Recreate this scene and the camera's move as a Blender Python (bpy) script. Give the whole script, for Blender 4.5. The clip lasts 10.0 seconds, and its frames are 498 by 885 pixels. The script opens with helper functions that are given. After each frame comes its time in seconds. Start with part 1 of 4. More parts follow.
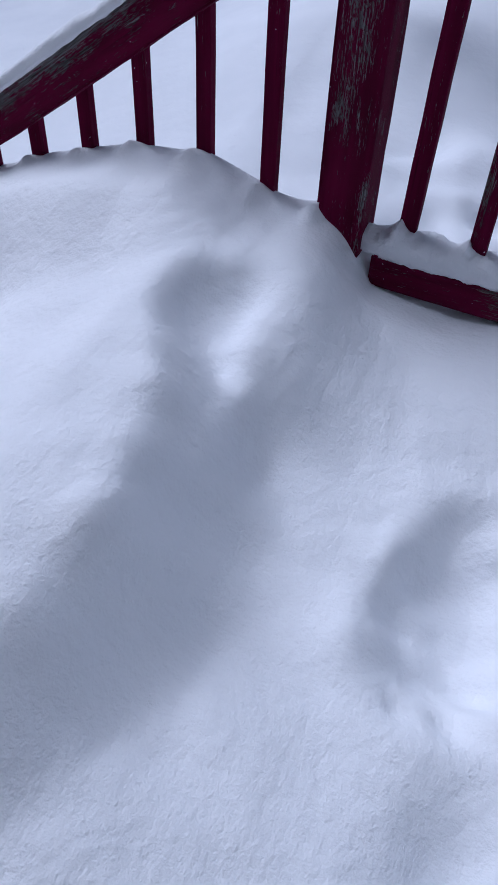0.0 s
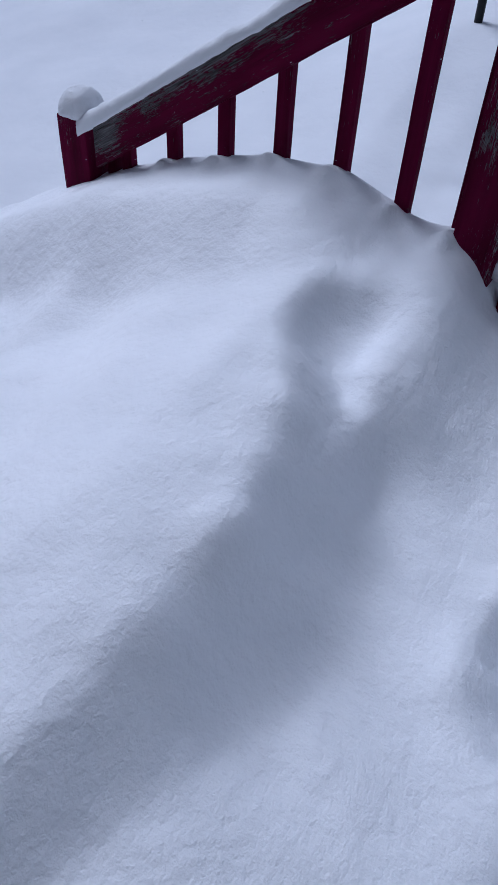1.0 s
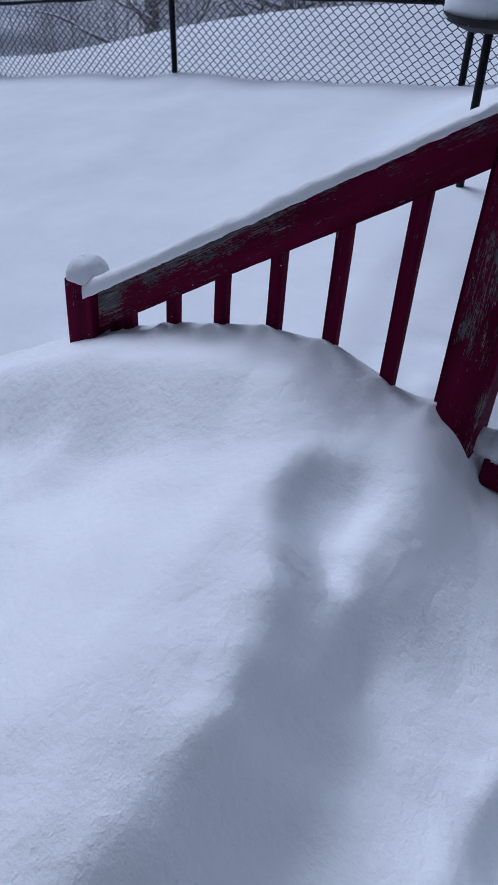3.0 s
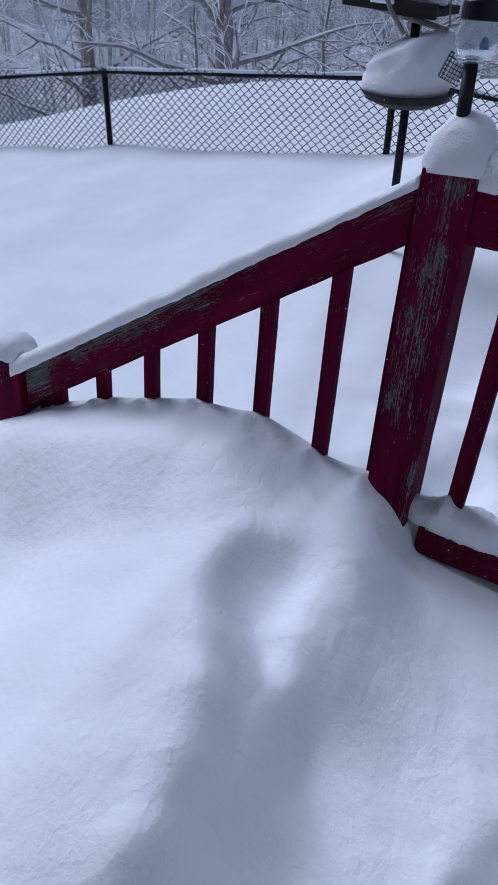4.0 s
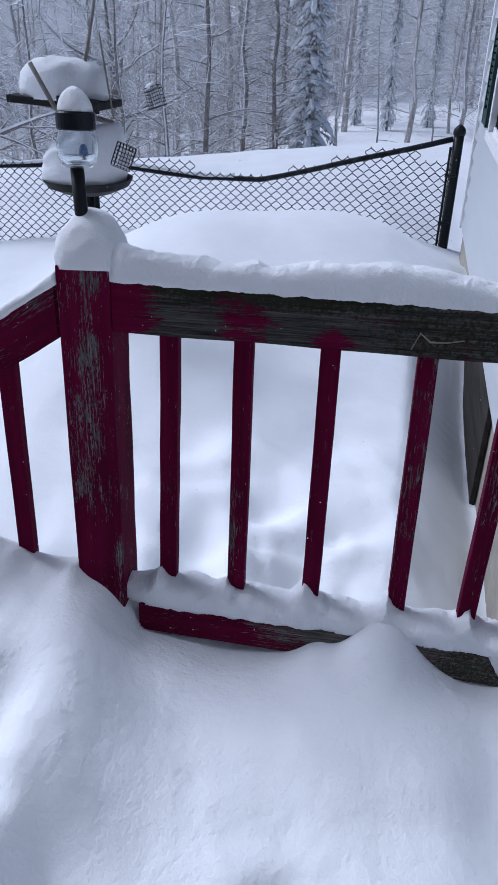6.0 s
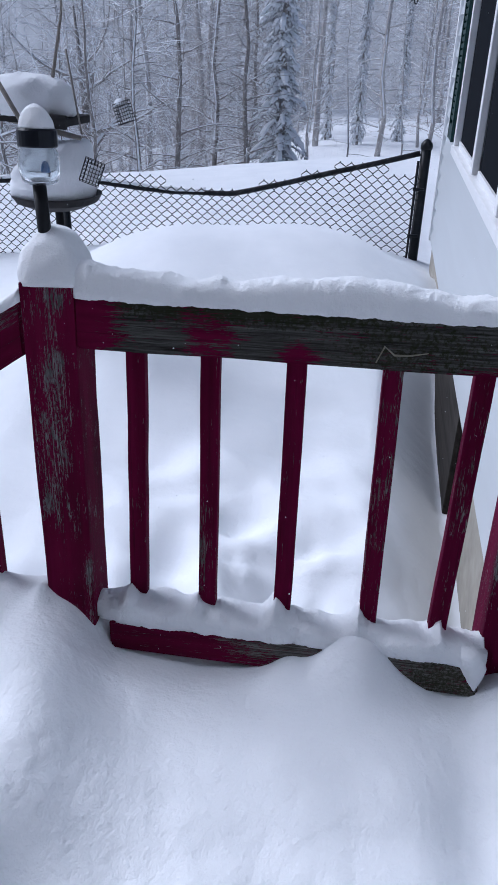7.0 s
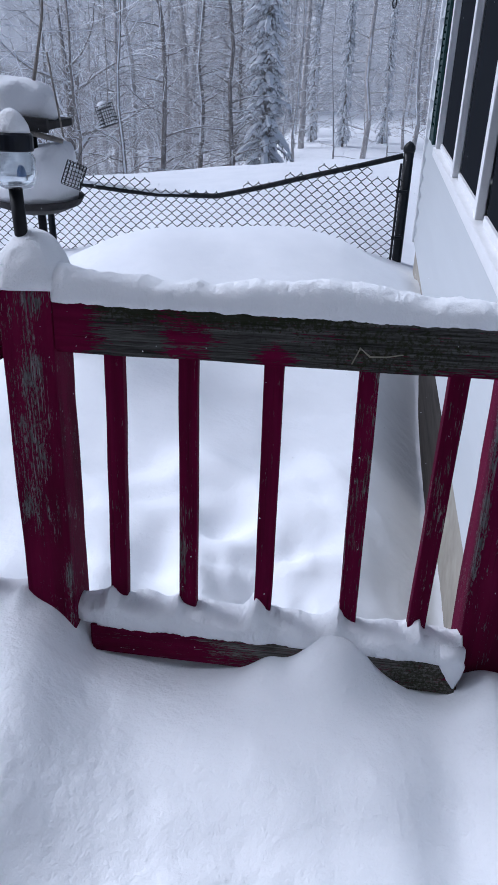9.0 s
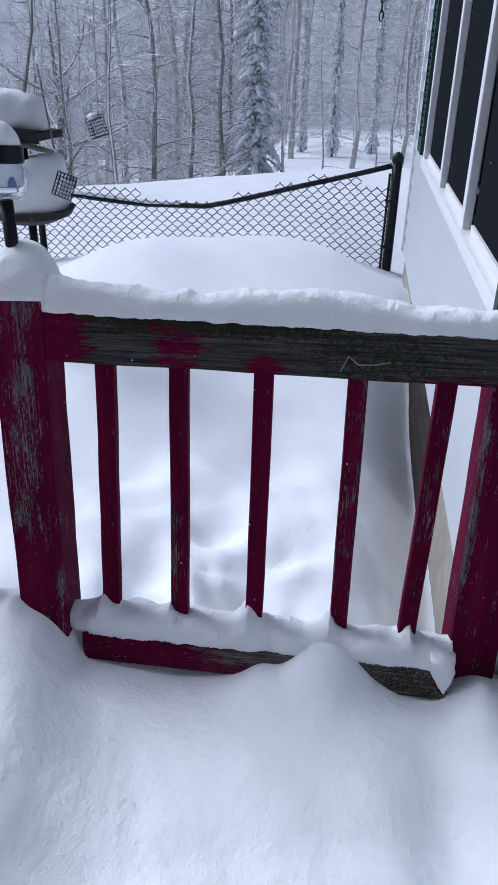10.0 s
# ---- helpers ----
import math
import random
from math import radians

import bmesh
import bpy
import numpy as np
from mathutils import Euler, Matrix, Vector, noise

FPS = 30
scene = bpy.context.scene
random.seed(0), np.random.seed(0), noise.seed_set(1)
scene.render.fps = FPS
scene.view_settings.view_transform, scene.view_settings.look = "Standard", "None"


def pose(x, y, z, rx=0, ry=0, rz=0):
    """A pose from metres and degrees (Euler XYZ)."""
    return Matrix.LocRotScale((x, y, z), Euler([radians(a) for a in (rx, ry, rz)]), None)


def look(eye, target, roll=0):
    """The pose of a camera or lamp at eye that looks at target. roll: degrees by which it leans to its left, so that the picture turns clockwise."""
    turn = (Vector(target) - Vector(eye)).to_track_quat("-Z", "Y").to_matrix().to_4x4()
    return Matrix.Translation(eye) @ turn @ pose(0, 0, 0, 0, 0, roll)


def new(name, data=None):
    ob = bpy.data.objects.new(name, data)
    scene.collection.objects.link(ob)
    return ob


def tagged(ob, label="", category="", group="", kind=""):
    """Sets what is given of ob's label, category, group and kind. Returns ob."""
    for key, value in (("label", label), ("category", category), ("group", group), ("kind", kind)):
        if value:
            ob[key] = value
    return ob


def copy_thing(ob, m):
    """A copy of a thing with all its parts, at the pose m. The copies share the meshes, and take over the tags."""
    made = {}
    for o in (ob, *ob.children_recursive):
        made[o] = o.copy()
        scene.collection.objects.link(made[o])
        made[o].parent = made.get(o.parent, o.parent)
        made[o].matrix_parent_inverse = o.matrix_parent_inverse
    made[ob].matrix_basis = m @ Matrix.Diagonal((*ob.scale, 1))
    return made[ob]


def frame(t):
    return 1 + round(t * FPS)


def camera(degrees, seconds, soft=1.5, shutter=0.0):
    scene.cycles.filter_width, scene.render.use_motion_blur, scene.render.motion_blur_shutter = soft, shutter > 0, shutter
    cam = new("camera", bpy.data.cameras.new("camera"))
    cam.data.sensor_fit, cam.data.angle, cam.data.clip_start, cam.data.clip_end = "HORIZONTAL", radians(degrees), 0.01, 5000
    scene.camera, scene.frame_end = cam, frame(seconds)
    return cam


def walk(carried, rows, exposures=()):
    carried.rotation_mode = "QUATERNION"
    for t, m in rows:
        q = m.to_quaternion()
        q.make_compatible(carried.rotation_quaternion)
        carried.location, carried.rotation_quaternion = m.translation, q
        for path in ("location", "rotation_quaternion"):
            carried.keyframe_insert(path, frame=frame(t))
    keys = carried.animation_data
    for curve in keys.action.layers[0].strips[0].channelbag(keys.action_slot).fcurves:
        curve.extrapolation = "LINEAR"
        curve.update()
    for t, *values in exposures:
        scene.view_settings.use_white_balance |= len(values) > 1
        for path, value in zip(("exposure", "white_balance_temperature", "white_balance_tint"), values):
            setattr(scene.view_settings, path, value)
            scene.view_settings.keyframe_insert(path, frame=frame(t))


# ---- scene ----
cam = camera(37.8, 10.0)
PATH = [
    (0, (0.4310, -1.1739, 1.1435), (-0.1548, 0.0318, -0.3407), -0.00),
    (0.5, (0.3760, -1.2132, 1.1419), (-0.2870, -0.0233, -0.3224), 0.89),
    (1, (0.3540, -1.1923, 1.1752), (-0.3940, -0.0900, -0.3166), -0.40),
    (1.5, (0.3280, -1.2054, 1.1854), (-0.4919, -0.1534, -0.3048), -1.28),
    (2, (0.2960, -1.1950, 1.2247), (-0.5801, -0.1868, -0.2640), -2.88),
    (2.5, (0.3070, -1.1966, 1.2399), (-0.5860, -0.0490, -0.1333), -0.67),
    (3, (0.3320, -1.1390, 1.2790), (-0.5208, 0.1367, -0.0037), 0.88),
    (4.5, (0.3500, -1.0677, 1.3019), (-0.3521, 0.4428, 0.1949), 1.39),
    (5, (0.4020, -1.0343, 1.3170), (-0.1240, 0.5715, 0.2470), 1.45),
    (5.5, (0.4670, -1.0245, 1.3262), (0.1022, 0.6515, 0.2976), 1.32),
    (6, (0.4930, -1.0208, 1.3339), (0.2209, 0.6925, 0.3386), 1.14),
    (7.5, (0.5130, -1.0144, 1.3384), (0.3069, 0.7271, 0.3766), 1.36),
    (8, (0.5200, -1.0161, 1.3415), (0.3210, 0.7264, 0.3802), 1.48),
    (8.5, (0.5210, -1.0241, 1.3422), (0.3300, 0.7191, 0.3805), 1.41),
    (9, (0.5250, -1.0202, 1.3409), (0.3440, 0.7251, 0.3810), 1.34),
    (9.5, (0.5290, -1.0250, 1.3433), (0.3570, 0.7259, 0.3920), 1.27),
    (10, (0.5290, -1.0290, 1.3437), (0.3680, 0.7301, 0.4057), 1.31),
]
walk(cam, [(t, look(eye, target, roll)) for t, eye, target, roll in PATH],
     [(0, 0.22, 5160, 16), (1, 0.07, 5100, 15), (2, -0.05, 5060, 13), (3, 0.02, 5100, 14), (4.5, 0.28, 5150, 15), (5.5, 0.48, 5250, 14), (7.5, 0.68, 5370, 13), (10, 0.70, 5400, 13)])


# ---- world, sun, exposure ----
world = bpy.data.worlds.new("overcast_sky")
scene.world = world
world.use_nodes = True
wn = world.node_tree.nodes
sky = wn.new("ShaderNodeTexSky")
sky.sky_type = "NISHITA"
sky.sun_disc = False
sky.sun_elevation = radians(46)
sky.sun_rotation = radians(-72)
sky.air_density = 1.0
sky.dust_density = 4.0
wn["Background"].inputs["Strength"].default_value = 0.033
world.node_tree.links.new(sky.outputs["Color"], wn["Background"].inputs["Color"])

sun_data = bpy.data.lights.new("sun", "SUN")
sun_data.energy, sun_data.angle, sun_data.color = 1.45, radians(34), (1.0, 0.97, 0.94)
sun = new("sun", sun_data)
sun.matrix_world = look((-9.45, 3.1, 10.3), (0, 0, 0))


# ---- materials ----
def mat(name, rough=0.6, metal=0.0):
    m = bpy.data.materials.new(name)
    m.use_nodes = True
    b = m.node_tree.nodes["Principled BSDF"]
    b.inputs["Roughness"].default_value = rough
    b.inputs["Metallic"].default_value = metal
    return m, m.node_tree, b


def node(tree, kind, **values):
    n = tree.nodes.new(kind)
    for key, value in values.items():
        n.inputs[key.replace("_", " ")].default_value = value
    return n


def coords(tree, scale=(1, 1, 1), space="Object"):
    tc = tree.nodes.new("ShaderNodeTexCoord")
    mp = tree.nodes.new("ShaderNodeMapping")
    mp.inputs["Scale"].default_value = scale
    tree.links.new(tc.outputs[space], mp.inputs["Vector"])
    return mp.outputs["Vector"]


def noise_tex(tree, vec, scale, detail=4.0, rough=0.6):
    n = node(tree, "ShaderNodeTexNoise", Scale=scale, Detail=detail, Roughness=rough)
    tree.links.new(vec, n.inputs["Vector"])
    return n.outputs["Fac"]


def ramp(tree, fac, stops):
    r = tree.nodes.new("ShaderNodeValToRGB")
    r.color_ramp.elements[0].position, r.color_ramp.elements[0].color = stops[0][0], (*stops[0][1], 1)
    r.color_ramp.elements[1].position, r.color_ramp.elements[1].color = stops[-1][0], (*stops[-1][1], 1)
    for p, c in stops[1:-1]:
        r.color_ramp.elements.new(p).color = (*c, 1)
    tree.links.new(fac, r.inputs["Fac"])
    return r.outputs["Color"]


def mix(tree, fac, a, b):
    m = tree.nodes.new("ShaderNodeMix")
    m.data_type = "RGBA"
    for value, socket in ((fac, m.inputs[0]), (a, m.inputs[6]), (b, m.inputs[7])):
        if isinstance(value, bpy.types.NodeSocket):
            tree.links.new(value, socket)
        elif isinstance(value, tuple):
            socket.default_value = (*value, 1)
        else:
            socket.default_value = value
    return m.outputs[2]


def bump(tree, bsdf, height, strength=0.3, distance=0.002):
    b = node(tree, "ShaderNodeBump", Strength=strength, Distance=distance)
    tree.links.new(height, b.inputs["Height"])
    tree.links.new(b.outputs["Normal"], bsdf.inputs["Normal"])


def snow_material(name, grain=1.0, crumb=0.10):
    """grain: fineness of the surface; crumb: share of the finest grains."""
    m, t, b = mat(name, 0.8)
    b.inputs["Specular IOR Level"].default_value = 0.25
    v = coords(t)
    big = noise_tex(t, v, 3.0, 3.0)
    t.links.new(ramp(t, big, [(0.3, (0.82, 0.845, 0.885)), (0.7, (0.88, 0.90, 0.935))]), b.inputs["Base Color"])
    fine = noise_tex(t, v, 260.0 * max(grain, 1.0), 3.0, 0.6)
    mid = noise_tex(t, v, 34.0 * grain, 4.0, 0.6)
    bump(t, b, plus(t, mid, fine, crumb), 0.7, 0.009 / max(grain, 1.0) ** 0.5)
    return m


def blob(t, centre, radius, soft=0.35, tilt=0.0):
    """1 inside an ellipsoid of the object's own space, fading to 0 at its rim."""
    tc = t.nodes.new("ShaderNodeTexCoord")
    sub = t.nodes.new("ShaderNodeVectorMath")
    sub.operation = "SUBTRACT"
    t.links.new(tc.outputs["Object"], sub.inputs[0])
    sub.inputs[1].default_value = centre
    div = t.nodes.new("ShaderNodeVectorMath")
    div.operation = "DIVIDE"
    turned = t.nodes.new("ShaderNodeMapping")
    turned.vector_type = "TEXTURE"
    turned.inputs["Rotation"].default_value = (0, radians(tilt), 0)
    t.links.new(sub.outputs[0], turned.inputs["Vector"])
    t.links.new(turned.outputs["Vector"], div.inputs[0])
    div.inputs[1].default_value = radius
    size = t.nodes.new("ShaderNodeVectorMath")
    size.operation = "LENGTH"
    t.links.new(div.outputs[0], size.inputs[0])
    fade = t.nodes.new("ShaderNodeMapRange")
    fade.interpolation_type = "SMOOTHSTEP"
    t.links.new(size.outputs["Value"], fade.inputs["Value"])
    fade.inputs["From Min"].default_value, fade.inputs["From Max"].default_value = soft, 1.0
    fade.inputs["To Min"].default_value, fade.inputs["To Max"].default_value = 1.0, 0.0
    return fade.outputs["Result"]


def plus(t, a, b, weight):
    """a + b * weight"""
    n = t.nodes.new("ShaderNodeMath")
    n.operation = "MULTIPLY_ADD"
    t.links.new(b, n.inputs[0])
    n.inputs[1].default_value = weight
    if isinstance(a, bpy.types.NodeSocket):
        t.links.new(a, n.inputs[2])
    else:
        n.inputs[2].default_value = a
    return n.outputs[0]


def painted_wood(name, grain, worn=0.0, bare=(0.15, 0.145, 0.145), wear=(), keep=(), moss=(), tilt=0.0):
    """Flaking maroon paint over weathered wood. grain: stretch of the pattern along the board, tilt: its slope in degrees;
    wear, keep, moss: (centre, radius, weight) of places worn bare, still painted, or green."""
    m, t, b = mat(name, 0.75)
    b.inputs["Specular IOR Level"].default_value = 0.04

    def along(stretch):
        v = coords(t, stretch)
        if tilt:
            v.node.inputs["Rotation"].default_value = (0, radians(tilt), 0)
            v.node.vector_type = "TEXTURE"
            v.node.inputs["Scale"].default_value = tuple(1 / k for k in stretch)
        return v

    fine = noise_tex(t, along(grain), 760.0, 5.0, 0.65)
    streak = noise_tex(t, along(tuple(0.25 * g if g < 0.5 else g for g in grain)), 300.0, 4.0, 0.6)
    patch = noise_tex(t, along(tuple(0.5 + 0.5 * g for g in grain)), 26.0, 4.0, 0.6)
    level = plus(t, plus(t, plus(t, worn - 0.09, fine, 0.80), streak, 0.55), patch, 0.55)
    for centre, radius, weight in wear:
        level = plus(t, level, blob(t, centre, radius, 0.0, tilt), weight)
    for centre, radius, weight in keep:
        level = plus(t, level, blob(t, centre, radius, 0.15), -weight)
    scaled = t.nodes.new("ShaderNodeMath")
    scaled.operation = "MULTIPLY"
    t.links.new(level, scaled.inputs[0])
    scaled.inputs[1].default_value = 0.7
    mask = ramp(t, scaled.outputs[0], [(0.690, (0, 0, 0)), (0.712, (1, 1, 1))])
    tone = noise_tex(t, along(grain), 22.0, 5.0)
    red = ramp(t, tone, [(0.3, (0.058, 0.0016, 0.0165)), (0.55, (0.110, 0.0030, 0.0310)), (0.75, (0.145, 0.008, 0.043))])
    dirt = noise_tex(t, along(tuple(0.3 * g if g < 0.5 else g for g in grain)), 120.0, 4.0, 0.7)
    red = mix(t, ramp(t, dirt, [(0.58, (0, 0, 0)), (0.74, (0.7, 0.7, 0.7))]), red, (0.022, 0.004, 0.009))
    fibre = noise_tex(t, along(tuple(0.3 * g if g < 0.5 else g for g in grain)), 330.0, 6.0, 0.75)
    wood = ramp(t, fibre, [(0.34, tuple(c * 0.16 for c in bare)), (0.50, tuple(c * 0.8 for c in bare)), (0.68, tuple(c * 1.9 for c in bare))])
    for centre, radius, weight in moss:
        speck = noise_tex(t, coords(t), 160.0, 5.0, 0.7)
        green = plus(t, plus(t, -0.62, speck, 1.0), blob(t, centre, radius, 0.2), weight)
        wood = mix(t, ramp(t, green, [(0.0, (0, 0, 0)), (0.14, (0.85, 0.85, 0.85))]), wood, (0.019, 0.022, 0.011))
    t.links.new(mix(t, mask, red, wood), b.inputs["Base Color"])
    lift = plus(t, plus(t, 0.0, mask, -0.6), fibre, 0.8)
    bump(t, b, lift, 0.8, 0.0012)
    return m


SNOW = snow_material("snow")
RAIL_SNOW = snow_material("crusted_snow", 1.6, 0.32)
FIELD_SNOW = snow_material("field_snow", 0.5, 0.04)
POST_PAINT = painted_wood("post_paint", (1.0, 1.0, 0.12), -0.02, (0.165, 0.156, 0.162), [((0.040, 0, 0.74), (0.055, 0.08, 0.36), 0.17), ((0.045, 0, 0.98), (0.08, 0.1, 0.10), 0.10), ((0.085, 0.0, 0.42), (0.014, 0.05, 0.16), 0.18), ((0.826, 0.03, 0.7), (0.014, 0.06, 0.45), 0.26)])
BALUSTER_PAINT = painted_wood("baluster_paint", (1.0, 1.0, 0.07), -0.045, (0.16, 0.15, 0.145), [((0.60, 0.04, 0.70), (0.10, 0.05, 0.5), 0.12), ((0.29, 0.04, 0.50), (0.06, 0.05, 0.22), 0.14), ((0.76, 0.04, 0.60), (0.06, 0.05, 0.4), 0.10)])
STAIR_PAINT = painted_wood("stair_rail_paint", (0.11, 1.0, 1.0), 0.0, (0.135, 0.128, 0.132), [((-0.62, 0.0, 0.575), (0.60, 0.08, 0.060), 0.24), ((-0.62, 0.0, 0.592), (0.64, 0.08, 0.026), 0.24), ((-0.06, 0.0, 0.95), (0.36, 0.06, 0.05), 0.20), ((-0.88, 0.0, 0.37), (0.12, 0.08, 0.10), 0.22)], tilt=-32.6)
TOP_PAINT = painted_wood("top_rail_paint", (0.075, 1.0, 1.0), 0.30, (0.066, 0.065, 0.062), [], [((0.100, 0.0, 0.935), (0.10, 0.1, 0.10), 0.38), ((0.31, 0.0, 0.925), (0.07, 0.1, 0.09), 0.24), ((0.455, 0.0, 0.90), (0.06, 0.1, 0.045), 0.28), ((0.80, 0.0, 0.880), (0.22, 0.1, 0.040), 0.34)], [((0.35, 0.0, 0.985), (0.46, 0.08, 0.055), 0.34), ((0.64, 0.0, 0.93), (0.24, 0.08, 0.08), 0.18)])
BOTTOM_PAINT = painted_wood("bottom_rail_paint", (0.09, 1.0, 1.0), 0.25, (0.125, 0.118, 0.110), [], [((0.16, 0.0, 0.305), (0.40, 0.1, 0.16), 0.27)], [((0.76, 0.0, 0.30), (0.14, 0.1, 0.08), 0.22)])


def plain(name, colour, rough=0.5, metal=0.0, spread=0.25, scale=30.0, stretch=(1, 1, 1)):
    m, t, b = mat(name, rough, metal)
    b.inputs["Specular IOR Level"].default_value = 0.18 if max(colour) < 0.05 else 0.4
    f = noise_tex(t, coords(t, stretch), scale, 5.0)
    t.links.new(ramp(t, f, [(0.3, tuple(c * (1 - spread) for c in colour)), (0.7, tuple(min(1, c * (1 + spread)) for c in colour))]), b.inputs["Base Color"])
    bump(t, b, f, 0.15, 0.001)
    return m


BLACK_VINYL = plain("black_vinyl", (0.012, 0.014, 0.017), 0.4)
BLACK_IRON = plain("black_iron", (0.012, 0.013, 0.016), 0.45)
SIDING = plain("white_siding", (0.52, 0.55, 0.58), 0.35, 0, 0.04, 6.0, (1, 0.1, 1))
TRIM_WHITE = plain("white_trim", (0.80, 0.81, 0.83), 0.35, 0, 0.04, 9.0)
SHUTTER_GREEN = plain("green_shutter_paint", (0.012, 0.035, 0.034), 0.45)
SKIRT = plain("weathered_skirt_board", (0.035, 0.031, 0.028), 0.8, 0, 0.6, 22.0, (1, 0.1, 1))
FOUNDATION = plain("tan_foundation", (0.33, 0.31, 0.27), 0.85, 0, 0.15, 12.0)
ROOFING = plain("roof_shingle", (0.06, 0.06, 0.065), 0.9)
# Dark brown so that the added wall bounces little light onto the deck.
SHADE_WALL = plain("brown_shade_wall", (0.16, 0.13, 0.11), 0.7, 0, 0.2, 8.0, (1, 1, 0.1))
DECK_WOOD = plain("deck_wood", (0.10, 0.085, 0.07), 0.8, 0, 0.5, 20.0, (1, 0.1, 1))
TRAY_WOOD = plain("dark_tray_wood", (0.022, 0.021, 0.022), 0.7, 0, 0.5, 30.0, (0.15, 1, 1))
CHALK = plain("pale_scratch", (0.23, 0.21, 0.16), 0.8)
STICK_WOOD = plain("grey_stick", (0.22, 0.20, 0.18), 0.8, 0, 0.3, 40.0)
SUET = plain("suet_cake", (0.30, 0.28, 0.24), 0.7)
BLUE_PLASTIC = plain("blue_plastic", (0.03, 0.12, 0.32), 0.4)
CAP_BLACK = plain("black_plastic_cap", (0.010, 0.012, 0.018), 0.3)
BARK = plain("bark", (0.225, 0.205, 0.195), 0.9, 0, 0.45, 14.0, (1, 1, 0.2))
# Paler copy of BARK for far trees and twigs: haze put into the colour.
HAZE_BARK = plain("haze_paled_bark", (0.44, 0.42, 0.415), 0.9, 0, 0.35, 5.0, (1, 1, 0.4))
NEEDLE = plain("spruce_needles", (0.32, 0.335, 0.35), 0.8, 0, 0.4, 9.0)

GLASS, gt, gb = mat("jar_glass", 0.08)
gb.inputs["Transmission Weight"].default_value = 0.92
gb.inputs["Base Color"].default_value = (0.86, 0.9, 0.93, 1)
gb.inputs["IOR"].default_value = 1.2
# Opaque near-black pane, specular off so that it stays dark at grazing angles.
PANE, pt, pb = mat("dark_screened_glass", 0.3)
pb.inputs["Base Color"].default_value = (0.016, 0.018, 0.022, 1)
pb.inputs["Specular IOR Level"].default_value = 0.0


# ---- mesh helpers ----
def mesh_object(name, bm, material, parent=None, label="", smooth=False):
    me = bpy.data.meshes.new(name)
    bm.normal_update()
    bm.to_mesh(me)
    bm.free()
    me.materials.append(material)
    if smooth:
        me.polygons.foreach_set("use_smooth", [True] * len(me.polygons))
    ob = new(name, me)
    if parent:
        ob.parent = parent
    if label:
        ob["label"] = label
    return ob


def part(name, bm, material, parent, label="", smooth=False):
    return mesh_object(name, bm, material, parent, label, smooth)


def thing(name, label, category, m=None, group="", kind=""):
    ob = new(name)
    if m is not None:
        ob.matrix_world = m
    return tagged(ob, label, category, group, kind)


def box(x0, x1, y0, y1, z0, z1, bevel=0.0, wobble=0.0, cuts=0):
    bm = bmesh.new()
    bmesh.ops.create_cube(bm, size=1)
    for v in bm.verts:
        v.co = Vector((x0 + (v.co.x + 0.5) * (x1 - x0), y0 + (v.co.y + 0.5) * (y1 - y0), z0 + (v.co.z + 0.5) * (z1 - z0)))
    if bevel:
        bmesh.ops.bevel(bm, geom=bm.edges[:], offset=bevel, segments=2, affect="EDGES", profile=0.6)
    if cuts:
        long_edges = [e for e in bm.edges if e.calc_length() > 0.6 * max(x1 - x0, y1 - y0, z1 - z0)]
        bmesh.ops.subdivide_edges(bm, edges=long_edges, cuts=cuts)
    if wobble:
        for v in bm.verts:
            v.co += noise.noise_vector(v.co * 9.0) * wobble
    return bm


def tube(points, radii, sides=6, bm=None, squash=1.0):
    """A tapered tube along points."""
    bm = bm or bmesh.new()
    rings = []
    pts = [Vector(p) for p in points]
    for i, p in enumerate(pts):
        d = (pts[min(i + 1, len(pts) - 1)] - pts[max(i - 1, 0)]).normalized()
        a = d.orthogonal().normalized() if abs(d.z) > 0.9 else d.cross(Vector((0, 0, 1))).normalized()
        b = a.cross(d).normalized()
        rings.append([bm.verts.new(p + (a * math.cos(u) + b * math.sin(u) * squash) * radii[i]) for u in (2 * math.pi * k / sides for k in range(sides))])
    for r, s in zip(rings, rings[1:]):
        for k in range(sides):
            bm.faces.new((r[k], r[(k + 1) % sides], s[(k + 1) % sides], s[k]))
    bm.faces.new(rings[0][::-1])
    bm.faces.new(rings[-1])
    return bm


def lathe(profile, sides=24, centre=(0, 0, 0), bm=None):
    """A turned body from (radius, height) pairs."""
    bm = bm or bmesh.new()
    c = Vector(centre)
    rings = [[bm.verts.new(c + Vector((r * math.cos(u), r * math.sin(u), h))) for u in (2 * math.pi * k / sides for k in range(sides))] for r, h in profile]
    for r, s in zip(rings, rings[1:]):
        for k in range(sides):
            bm.faces.new((r[k], r[(k + 1) % sides], s[(k + 1) % sides], s[k]))
    bm.faces.new(rings[0][::-1])
    bm.faces.new(rings[-1])
    return bm


